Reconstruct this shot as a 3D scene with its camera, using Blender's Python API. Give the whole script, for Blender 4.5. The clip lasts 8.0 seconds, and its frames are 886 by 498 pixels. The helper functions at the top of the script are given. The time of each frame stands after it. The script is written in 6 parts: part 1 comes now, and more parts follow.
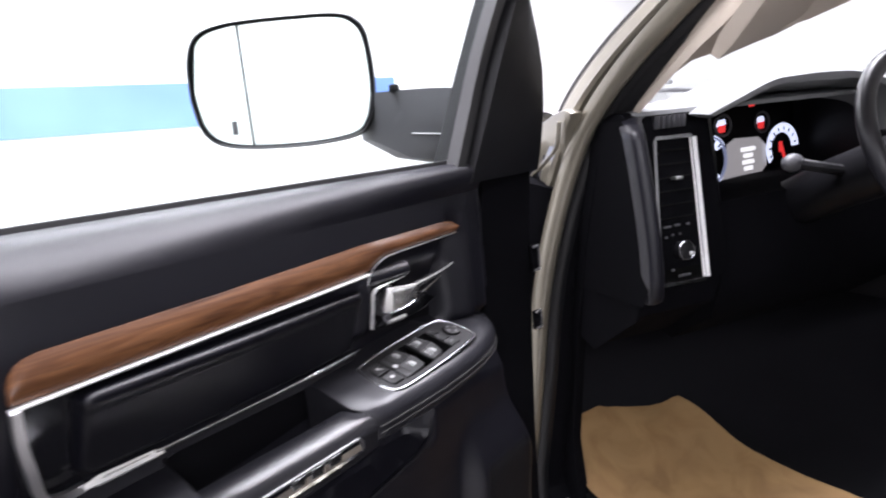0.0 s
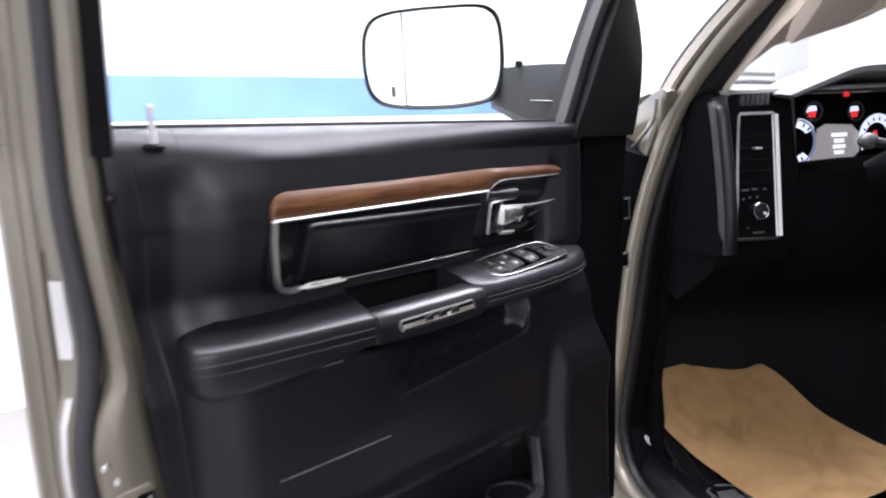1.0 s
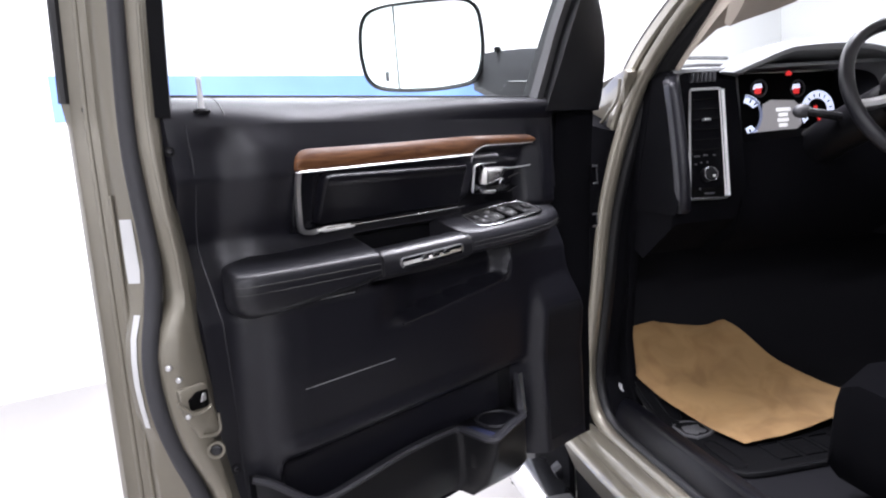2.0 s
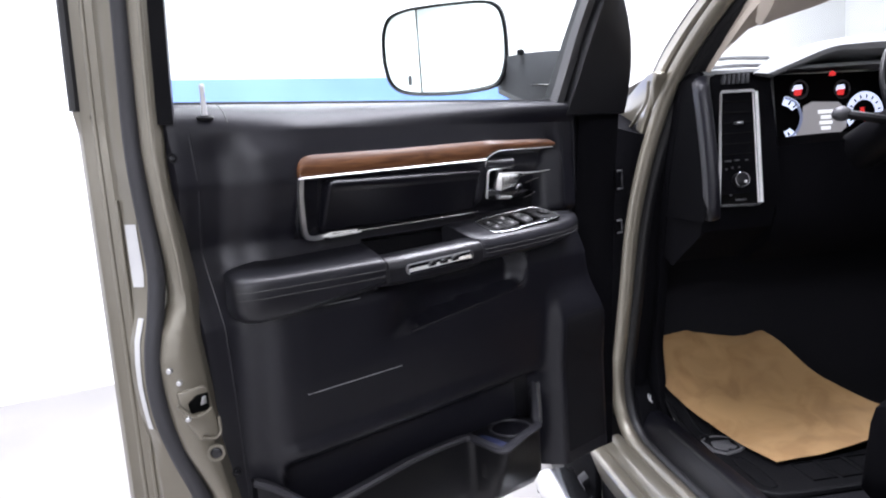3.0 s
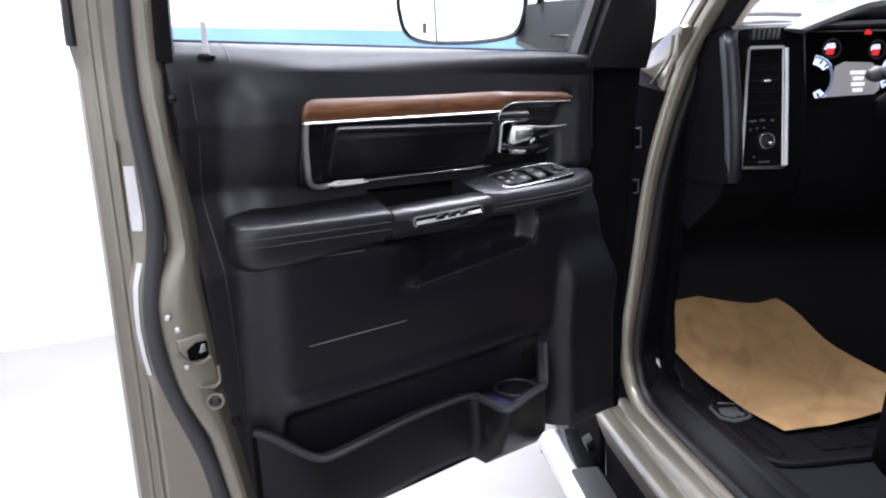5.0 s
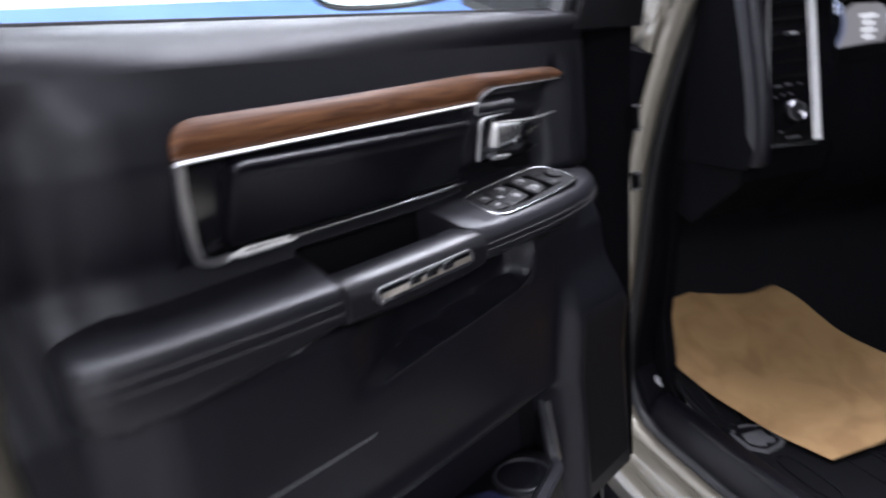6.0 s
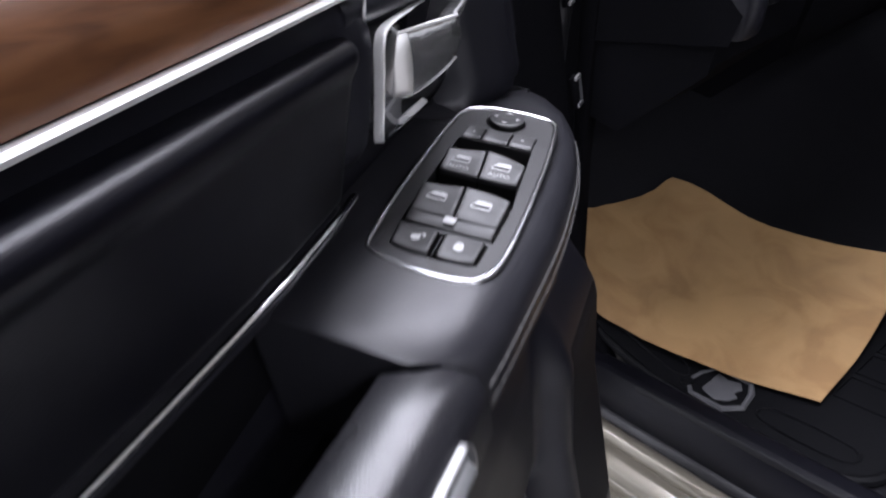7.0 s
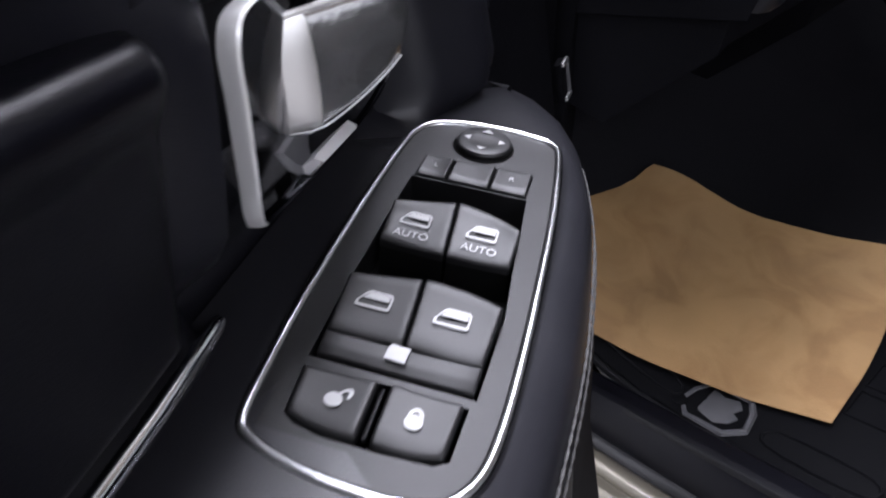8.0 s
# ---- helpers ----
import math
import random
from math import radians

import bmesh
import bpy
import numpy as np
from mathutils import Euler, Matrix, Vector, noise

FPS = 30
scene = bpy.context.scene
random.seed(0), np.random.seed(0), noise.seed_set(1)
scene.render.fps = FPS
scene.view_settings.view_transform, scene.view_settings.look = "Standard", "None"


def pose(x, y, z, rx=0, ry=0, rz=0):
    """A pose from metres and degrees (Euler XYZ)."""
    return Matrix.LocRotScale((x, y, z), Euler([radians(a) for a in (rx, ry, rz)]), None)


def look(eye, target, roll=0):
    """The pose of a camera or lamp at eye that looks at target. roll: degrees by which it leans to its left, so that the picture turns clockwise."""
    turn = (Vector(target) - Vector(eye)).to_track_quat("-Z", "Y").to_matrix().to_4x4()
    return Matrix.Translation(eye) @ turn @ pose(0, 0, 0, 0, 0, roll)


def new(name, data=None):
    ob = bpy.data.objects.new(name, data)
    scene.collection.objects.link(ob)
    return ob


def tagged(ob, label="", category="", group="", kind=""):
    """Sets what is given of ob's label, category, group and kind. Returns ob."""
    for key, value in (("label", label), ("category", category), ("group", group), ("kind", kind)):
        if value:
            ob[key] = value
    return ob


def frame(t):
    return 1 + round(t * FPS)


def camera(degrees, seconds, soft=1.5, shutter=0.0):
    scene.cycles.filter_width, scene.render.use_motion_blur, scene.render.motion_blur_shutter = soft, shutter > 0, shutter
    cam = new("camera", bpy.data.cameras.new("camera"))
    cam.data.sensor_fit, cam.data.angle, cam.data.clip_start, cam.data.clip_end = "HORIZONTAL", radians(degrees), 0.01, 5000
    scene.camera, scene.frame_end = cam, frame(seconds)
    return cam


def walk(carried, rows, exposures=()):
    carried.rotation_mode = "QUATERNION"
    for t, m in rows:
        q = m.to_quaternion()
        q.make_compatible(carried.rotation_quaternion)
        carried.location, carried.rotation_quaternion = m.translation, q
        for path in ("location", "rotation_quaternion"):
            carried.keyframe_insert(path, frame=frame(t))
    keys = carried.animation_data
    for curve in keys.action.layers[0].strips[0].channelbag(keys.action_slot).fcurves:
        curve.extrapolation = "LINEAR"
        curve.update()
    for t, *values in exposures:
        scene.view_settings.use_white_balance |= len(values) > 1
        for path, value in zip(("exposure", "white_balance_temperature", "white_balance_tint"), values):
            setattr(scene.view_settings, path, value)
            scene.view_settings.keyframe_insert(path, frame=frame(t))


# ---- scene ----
from mathutils import geometry

cam = camera(67.3, 8.0, 2.1, 0.5)
EXPOSURE = 0.0
PATH = [
    (0, (-0.905, -0.634, 1.582), (0.604, 0.636, 1.248), -6.1),
    (0.2, (-0.956, -0.618, 1.566), (0.551, 0.661, 1.26), -6.1),
    (0.5, (-1.049, -0.644, 1.547), (0.377, 0.725, 1.242), -6.2),
    (0.7, (-1.085, -0.722, 1.522), (0.276, 0.712, 1.216), -4.6),
    (1, (-1.142, -0.867, 1.478), (0.123, 0.657, 1.2), -3.3),
    (1.2, (-1.197, -0.925, 1.471), (0.03, 0.632, 1.206), -2.5),
    (1.5, (-1.276, -0.977, 1.439), (-0.017, 0.552, 1.161), -4.3),
    (1.7, (-1.309, -0.998, 1.419), (-0.003, 0.489, 1.13), -4.7),
    (2.8, (-1.219, -1.076, 1.407), (-0.035, 0.516, 1.162), -3.9),
    (3, (-1.218, -1.067, 1.415), (-0.046, 0.533, 1.152), -4.3),
    (3.2, (-1.226, -1.066, 1.414), (-0.045, 0.526, 1.15), -4.1),
    (3.5, (-1.226, -1.069, 1.415), (-0.029, 0.513, 1.162), -4.4),
    (4, (-1.224, -1.046, 1.415), (-0.104, 0.587, 1.132), -2.2),
    (4.5, (-1.219, -1.039, 1.405), (-0.119, 0.607, 1.122), -2.7),
    (4.7, (-1.213, -1.048, 1.396), (-0.098, 0.579, 1.062), -2.6),
    (5.8, (-1.041, -0.799, 1.425), (0.097, 0.79, 0.998), -3.5),
    (6, (-0.985, -0.633, 1.448), (0.326, 0.795, 0.956), -7.0),
    (6.2, (-0.928, -0.5, 1.472), (0.541, 0.723, 0.883), -9.6),
    (6.5, (-0.799, -0.328, 1.452), (0.75, 0.691, 0.703), -10.9),
    (6.8, (-0.653, -0.221, 1.44), (0.866, 0.722, 0.544), -11.7),
    (7, (-0.588, -0.169, 1.438), (0.952, 0.72, 0.523), -12.8),
    (7.2, (-0.522, -0.134, 1.427), (1.037, 0.686, 0.48), -12.7),
    (7.5, (-0.466, -0.107, 1.414), (1.08, 0.674, 0.415), -13.3),
    (7.6, (-0.458, -0.103, 1.414), (1.081, 0.685, 0.409), -13.2),
    (8, (-0.423, -0.097, 1.409), (1.117, 0.684, 0.4), -12.9),
]
walk(cam, [(t, look(eye, target, roll)) for t, eye, target, roll in PATH], exposures=[(0.0, EXPOSURE, 6520, 16), (1.6, EXPOSURE, 6480, 15), (2.9, EXPOSURE, 6320, 14), (4.7, EXPOSURE, 6300, 14), (5.8, EXPOSURE - 0.2, 6150, 14), (6.5, EXPOSURE - 0.36, 6250, 16), (8.0, EXPOSURE - 0.36, 6250, 16)])

# ---- light ----
# The room lies square to its far wall, turned a little from the door's plane.
ROOM = Matrix.Rotation(radians(-9.2), 4, "Z")
world = bpy.data.worlds.new("world")
scene.world = world
world.use_nodes = True
world.node_tree.nodes["Background"].inputs[0].default_value = (0.9, 0.95, 1.0, 1)
world.node_tree.nodes["Background"].inputs[1].default_value = 0.02
LAMPS = [(-2.4, 2.6, 1.0, 0.5), (0.8, 2.6, 1.0, 0.5), (4.0, 2.6, 1.0, 0.5), (-5.4, -5.2, 1.5, 0.5), (-2.2, -5.2, 1.5, 0.5), (1.35, 0.05, 2.7, 1.0), (-1.05, 0.05, 2.0, 1.0)]
LAMP_Z, LAMP_WATT = 3.98, 150
for a, b, k, w in LAMPS:
    lamp = bpy.data.lights.new("tube_light", "AREA")
    lamp.shape, lamp.size, lamp.size_y = "RECTANGLE", 2.3, w
    lamp.energy, lamp.color = LAMP_WATT * k, (0.915, 0.925, 1.0)
    new("tube_light", lamp).matrix_world = ROOM @ pose(a, b, LAMP_Z - 0.03)


# ---- materials ----
def material(name, base, rough=0.5, metal=0.0, grain=0.0, scale=400.0, vary=0.15, blot=6.0, coat=0.0, spec=0.5, emit=None, glow=0.0):
    m = bpy.data.materials.new(name)
    m.use_nodes = True
    t = m.node_tree
    b = t.nodes["Principled BSDF"]
    b.inputs["Roughness"].default_value, b.inputs["Metallic"].default_value = rough, metal
    b.inputs["Coat Weight"].default_value, b.inputs["Coat Roughness"].default_value = coat, 0.08
    b.inputs["Specular IOR Level"].default_value = spec
    b.inputs["Base Color"].default_value = (*base, 1)
    co = t.nodes.new("ShaderNodeTexCoord")
    if vary:
        n1 = t.nodes.new("ShaderNodeTexNoise")
        n1.inputs["Scale"].default_value, n1.inputs["Detail"].default_value = blot, 6
        t.links.new(co.outputs["Object"], n1.inputs["Vector"])
        mix = t.nodes.new("ShaderNodeMix")
        mix.data_type = "RGBA"
        mix.inputs["A"].default_value = (*[c * (1 - vary) for c in base], 1)
        mix.inputs["B"].default_value = (*[min(1, c * (1 + vary)) for c in base], 1)
        t.links.new(n1.outputs["Fac"], mix.inputs["Factor"])
        t.links.new(mix.outputs["Result"], b.inputs["Base Color"])
        ramp = t.nodes.new("ShaderNodeMapRange")
        ramp.inputs["To Min"].default_value, ramp.inputs["To Max"].default_value = max(0.02, rough * (1 - vary)), min(1, rough * (1 + vary))
        t.links.new(n1.outputs["Fac"], ramp.inputs["Value"])
        t.links.new(ramp.outputs["Result"], b.inputs["Roughness"])
    if grain:
        n2 = t.nodes.new("ShaderNodeTexNoise")
        n2.inputs["Scale"].default_value, n2.inputs["Detail"].default_value = scale, 3
        t.links.new(co.outputs["Object"], n2.inputs["Vector"])
        bump = t.nodes.new("ShaderNodeBump")
        bump.inputs["Strength"].default_value, bump.inputs["Distance"].default_value = grain, 0.002
        t.links.new(n2.outputs["Fac"], bump.inputs["Height"])
        t.links.new(bump.outputs["Normal"], b.inputs["Normal"])
    if emit:
        b.inputs["Emission Color"].default_value, b.inputs["Emission Strength"].default_value = (*emit, 1), glow
    return m


PLASTIC = material("soft_black_plastic", (0.0072, 0.0072, 0.0104), 0.38, grain=0.10, scale=1500, blot=9, spec=0.34)
PLASTIC_HARD = material("hard_black_plastic", (0.005, 0.005, 0.006), 0.42, grain=0.1, scale=1600, spec=0.19)
LEATHER = material("black_leather", (0.008, 0.008, 0.0105), 0.36, grain=0.11, scale=1100, spec=0.42)
POD = material("pod_plastic", (0.0140, 0.0140, 0.0168), 0.34, grain=0.09, scale=1600, vary=0.18, blot=25, spec=0.30)
GRIP = material("grip_leather", (0.009, 0.009, 0.011), 0.29, grain=0.2, scale=900, vary=0.2, spec=0.62)
INSERT = material("insert_leather", (0.0034, 0.0034, 0.0056), 0.35, grain=0.10, scale=1300, spec=0.24)
GREY = material("dark_grey_plastic", (0.055, 0.055, 0.06), 0.5, grain=0.1, scale=1000)
SWITCH = material("switch_plastic", (0.0085, 0.0085, 0.009), 0.42, grain=0.06, scale=1800, spec=0.28)
KEY = material("key_plastic", (0.0062, 0.0062, 0.0066), 0.40, grain=0.05, scale=1800, spec=0.30)
RIM_METAL = material("rim_chrome", (0.40, 0.40, 0.41), 0.24, 1.0, vary=0.25, blot=40)
GLOSS = material("gloss_black", (0.006, 0.006, 0.008), 0.12, vary=0.3)
RUBBER = material("rubber", (0.016, 0.016, 0.017), 0.55, grain=0.15, scale=600)
DOOR_SEAL = material("door_seal_rubber", (0.026, 0.026, 0.030), 0.6, grain=0.2, scale=500)
SEAL = material("seal_rubber", (0.0065, 0.0065, 0.0075), 0.42, grain=0.12, scale=700, spec=0.35)
CHROME = material("chrome", (0.80, 0.81, 0.83), 0.10, 1.0, vary=0.2)
LEVER = material("brushed_lever", (0.80, 0.80, 0.79), 0.22, 0.95, grain=0.45, scale=60, vary=0.35, blot=60)
SMOKED = material("smoked_chrome", (0.20, 0.20, 0.215), 0.07, 1.0, vary=0.3, blot=20)
LEDGE = material("dark_satin_chrome", (0.34, 0.34, 0.36), 0.2, 1.0, vary=0.4, blot=50)
BRIGHT = material("bright_satin_chrome", (0.90, 0.90, 0.89), 0.30, 0.62, vary=0.08, blot=30)
LEVER_END = material("brushed_end", (0.66, 0.655, 0.64), 0.3, 0.95, vary=0.12, blot=40)
SATIN = material("satin_chrome", (0.72, 0.72, 0.73), 0.36, 1.0, vary=0.15)
PAINT = material("gold_paint", (0.178, 0.162, 0.126), 0.30, 0.4, grain=0.03, scale=2500, vary=0.1, coat=0.5)
BEIGE = material("beige_trim", (0.44, 0.385, 0.32), 0.75, grain=0.3, scale=700, vary=0.08)
# Dark dash top raised to grey: the windscreen glare is in the colour.
DASH = material("dash_top_lit_plastic", (0.145, 0.150, 0.152), 0.72, grain=0.25, scale=900, spec=0.25)
CARPET = material("carpet", (0.0065, 0.0065, 0.0080), 0.95, spec=0.1, grain=0.9, scale=350, vary=0.4)
# Near-black for linings; also stands in for shade in cab and door gap.
MATTE = material("lining_and_shade_black", (0.0028, 0.0028, 0.0036), 0.8, spec=0.03, grain=0.3, scale=500, vary=0.3)
MAT = material("mat_rubber", (0.0036, 0.0037, 0.0044), 0.5, grain=0.35, scale=420, spec=0.07)
SCUFF = material("scuff_plastic", (0.0040, 0.0040, 0.0058), 0.34, grain=0.1, scale=900, spec=0.13)
PAPER = material("kraft_paper", (0.284, 0.172, 0.071), 0.8, grain=0.25, scale=260, vary=0.30, blot=6)
t = PAPER.node_tree
n = t.nodes.new("ShaderNodeTexNoise")
n.inputs["Scale"].default_value, n.inputs["Detail"].default_value, n.inputs["Distortion"].default_value = 9.0, 4, 0.8
r = t.nodes.new("ShaderNodeValToRGB")
r.color_ramp.elements[0].position, r.color_ramp.elements[0].color = 0.36, (0.56, 0.48, 0.40, 1)
r.color_ramp.elements[1].position, r.color_ramp.elements[1].color = 0.56, (1.0, 1.0, 1.0, 1)
mul = t.nodes.new("ShaderNodeMix")
mul.data_type, mul.blend_type = "RGBA", "MULTIPLY"
mul.inputs["Factor"].default_value = 0.5
b = t.nodes["Principled BSDF"]
t.links.new(t.nodes["Texture Coordinate"].outputs["Object"], n.inputs["Vector"])
t.links.new(n.outputs["Fac"], r.inputs["Fac"])
t.links.new(b.inputs["Base Color"].links[0].from_socket, mul.inputs["A"])
t.links.new(r.outputs["Color"], mul.inputs["B"])
t.links.new(mul.outputs["Result"], b.inputs["Base Color"])
POCKET = material("pocket_plastic", (0.017, 0.017, 0.021), 0.5, grain=0.1, scale=1200, spec=0.35)
DULL_SHEET = material("dull_sheet_black", (0.0065, 0.0065, 0.008), 0.62, grain=0.5, scale=1300, spec=0.12)
LABEL = material("sticker", (0.52, 0.52, 0.52), 0.5, vary=0.05)
WHITE = material("white_print", (0.37, 0.37, 0.37), 0.5, vary=0.0)
THREAD = material("stitch_thread", (0.042, 0.041, 0.040), 0.8, vary=0.2, blot=300)
WALL = material("wall_paint", (0.80, 0.81, 0.80), 0.7, grain=0.12, scale=60, vary=0.05, blot=0.7)
BLUE = material("blue_paint", (0.085, 0.20, 0.54), 0.5, grain=0.1, scale=60, vary=0.45, blot=1.3)
mix = BLUE.node_tree.nodes["Mix"]
mix.inputs["A"].default_value, mix.inputs["B"].default_value = (0.075, 0.14, 0.47, 1), (0.23, 0.40, 0.74, 1)
CONCRETE = material("concrete", (0.242, 0.234, 0.224), 0.55, grain=0.25, scale=40, vary=0.26, blot=1.6)
CEILING = material("ceiling_paint", (0.72, 0.72, 0.71), 0.8, vary=0.05, blot=1)
STEEL = material("bare_steel", (0.55, 0.55, 0.56), 0.35, 0.9, vary=0.25, blot=40)
# Near-black that stands in for the shade inside wells, gaps and openings.
SHADED_BLACK = material("shaded_recess_black", (0.002, 0.002, 0.002), 0.9, spec=0.05, vary=0.0)
BLUE_PLASTIC = material("blue_grey_plastic", (0.016, 0.021, 0.062), 0.45, vary=0.2)
DIAL_DIM = material("dim_dial", (0.2, 0.22, 0.3), 0.4, vary=0.0, emit=(0.5, 0.6, 1.0), glow=0.22)
DIAL = material("lit_dial", (0.5, 0.55, 0.7), 0.4, vary=0.0, emit=(0.72, 0.80, 1.0), glow=1.1)
DIAL_RED = material("lit_red", (0.4, 0.02, 0.02), 0.4, vary=0.0, emit=(1.0, 0.05, 0.05), glow=0.7)
SCREEN = material("lit_screen", (0.2, 0.2, 0.21), 0.3, vary=0.0, emit=(0.62, 0.60, 0.62), glow=0.38)
SCREEN_TEXT = material("lit_text", (0.8, 0.8, 0.8), 0.4, vary=0.0, emit=(0.95, 0.97, 1.0), glow=1.0)


def wood_material():
    m = material("wood_veneer", (0.30, 0.115, 0.045), 0.33, vary=0.0, coat=0.05, spec=0.32)
    t = m.node_tree
    b = t.nodes["Principled BSDF"]
    co = t.nodes.new("ShaderNodeTexCoord")
    mp = t.nodes.new("ShaderNodeMapping")
    mp.inputs["Scale"].default_value = (1.6, 30, 38)
    n = t.nodes.new("ShaderNodeTexNoise")
    n.inputs["Scale"].default_value, n.inputs["Detail"].default_value, n.inputs["Distortion"].default_value = 3.0, 9, 1.2
    r = t.nodes.new("ShaderNodeValToRGB")
    r.color_ramp.elements[0].position, r.color_ramp.elements[0].color = 0.3, (0.050, 0.0190, 0.0080, 1)
    r.color_ramp.elements[1].position, r.color_ramp.elements[1].color = 0.72, (0.142, 0.062, 0.027, 1)
    t.links.new(co.outputs["Object"], mp.inputs["Vector"])
    t.links.new(mp.outputs["Vector"], n.inputs["Vector"])
    t.links.new(n.outputs["Fac"], r.inputs["Fac"])
    t.links.new(r.outputs["Color"], b.inputs["Base Color"])
    return m


def glass_material(name, tint):
    m = bpy.data.materials.new(name)
    m.use_nodes = True
    t = m.node_tree
    out = t.nodes["Material Output"]
    clear, gloss, mix, fr, power = (t.nodes.new("ShaderNode" + k) for k in ("BsdfTransparent", "BsdfGlossy", "MixShader", "LayerWeight", "Math"))
    clear.inputs[0].default_value = (*tint, 1)
    gloss.inputs["Roughness"].default_value = 0.02
    fr.inputs["Blend"].default_value = 0.5
    power.operation, power.inputs[1].default_value = "POWER", 4.0
    t.links.new(fr.outputs["Facing"], power.inputs[0])
    t.links.new(power.outputs[0], mix.inputs[0])
    t.links.new(clear.outputs[0], mix.inputs[1])
    t.links.new(gloss.outputs[0], mix.inputs[2])
    t.links.new(mix.outputs[0], out.inputs["Surface"])
    return m


WOOD = wood_material()
GLASS = glass_material("window_glass", (0.93, 0.96, 0.95))
MIRROR = material("mirror_silver", (0.92, 0.93, 0.93), 0.02, 1.0, vary=0.0)


# ---- builders ----
TRUCK = Matrix.Rotation(radians(-30), 4, "Z")     # truck: x right, y forward
DOOR = Matrix.Identity(4)                         # door: x towards its hinge, y outwards
ORIGIN = {}


def thing(name, base, label, category, group="", kind=""):
    ob = new(name)
    ob.empty_display_size = 0.05
    ob.location = base
    ORIGIN[ob.name] = Vector(base)
    return tagged(ob, label, category, group, kind)


def part(name, bm, mat, parent=None, label="", m=DOOR, sharp=38):
    """Links a bmesh as one mesh object; m turns its coordinates into the world's."""
    bmesh.ops.recalc_face_normals(bm, faces=bm.faces)
    bm.transform(m)
    lo = Vector([min(v.co[i] for v in bm.verts) for i in range(3)])
    hi = Vector([max(v.co[i] for v in bm.verts) for i in range(3)])
    c = (lo + hi) / 2
    bmesh.ops.translate(bm, verts=bm.verts, vec=-c)
    me = bpy.data.meshes.new(name)
    bm.to_mesh(me)
    bm.free()
    for p in me.polygons:
        p.use_smooth = True
    me.set_sharp_from_angle(angle=radians(sharp))
    me.materials.append(mat)
    ob = new(name, me)
    if parent is not None:
        ob.parent = parent
        ob.location = c - ORIGIN[parent.name]
    else:
        ob.location = c
    ORIGIN[ob.name] = c
    return tagged(ob, label)


def join(*bms):
    out = bmesh.new()
    for b in bms:
        me = bpy.data.meshes.new("tmp")
        b.to_mesh(me)
        b.free()
        out.from_mesh(me)
        bpy.data.meshes.remove(me)
    return out


def bevel(bm, w, seg=2, angle=25):
    if w:
        es = [e for e in bm.edges if len(e.link_faces) == 2 and e.calc_face_angle() > radians(angle)]
        bmesh.ops.bevel(bm, geom=es, offset=w, segments=seg, profile=0.5, affect="EDGES", clamp_overlap=True)
    return bm


def box(x0, x1, y0, y1, z0, z1, w=0.0, seg=2):
    bm = bmesh.new()
    bmesh.ops.create_cube(bm, size=1, matrix=Matrix.LocRotScale(((x0 + x1) / 2, (y0 + y1) / 2, (z0 + z1) / 2), None, (abs(x1 - x0), abs(y1 - y0), abs(z1 - z0))))
    return bevel(bm, w, seg)


def prism(poly, axis, d0, d1, w=0.0, seg=2):
    """A polygon, given in the two other axes in order, drawn out along an axis."""
    def at(p, d):
        q = list(p)
        q.insert("xyz".index(axis), d)
        return q
    bm = bmesh.new()
    a = [bm.verts.new(at(p, d0)) for p in poly]
    b = [bm.verts.new(at(p, d1)) for p in poly]
    n = len(poly)
    bm.faces.new(a)
    bm.faces.new(b[::-1])
    for i in range(n):
        bm.faces.new((a[i], b[i], b[(i + 1) % n], a[(i + 1) % n]))
    bmesh.ops.recalc_face_normals(bm, faces=bm.faces)
    return bevel(bm, w, seg)


def loft(rings, closed=True, caps=True):
    bm = bmesh.new()
    vs = [[bm.verts.new(p) for p in r] for r in rings]
    n = len(rings[0])
    for a, b in zip(vs, vs[1:]):
        for i in range(n if closed else n - 1):
            j = (i + 1) % n
            bm.faces.new((a[i], a[j], b[j], b[i]))
    if closed and caps:
        bm.faces.new(vs[0][::-1])
        bm.faces.new(vs[-1])
    bmesh.ops.recalc_face_normals(bm, faces=bm.faces)
    return bm


def smooth_path(pts, n=8, closed=False):
    """A Catmull-Rom line through the points."""
    P = [Vector(p) for p in pts]
    if closed:
        P = [P[-1]] + P + [P[0], P[1]]
    else:
        P = [P[0] * 2 - P[1]] + P + [P[-1] * 2 - P[-2]]
    out = []
    for a, b, c, d in zip(P, P[1:], P[2:], P[3:]):
        for k in range(n):
            t = k / n
            out.append(0.5 * (2 * b + (c - a) * t + (2 * a - 5 * b + 4 * c - d) * t * t + (3 * b - a - 3 * c + d) * t ** 3))
    if not closed:
        out.append(P[-2])
    return out


def sweep(path, profile, up=(0, 0, 1), closed=False, caps=True):
    """A closed profile of (side, up) offsets carried along a path."""
    path = [Vector(p) for p in path]
    rings = []
    for i, p in enumerate(path):
        a = path[i - 1] if i or closed else p
        b = path[(i + 1) % len(path)] if i < len(path) - 1 or closed else p
        t = (b - a).normalized()
        s = t.cross(Vector(up)).normalized()
        u = s.cross(t)
        rings.append([p + s * x + u * y for x, y in profile])
    if closed:
        rings.append(rings[0])
    bm = loft(rings, True, caps and not closed)
    if closed:
        bmesh.ops.remove_doubles(bm, verts=bm.verts, dist=1e-6)
    return bm


def circle(r, n=10, ry=None):
    return [(r * math.cos(2 * math.pi * k / n), (ry or r) * math.sin(2 * math.pi * k / n)) for k in range(n)]


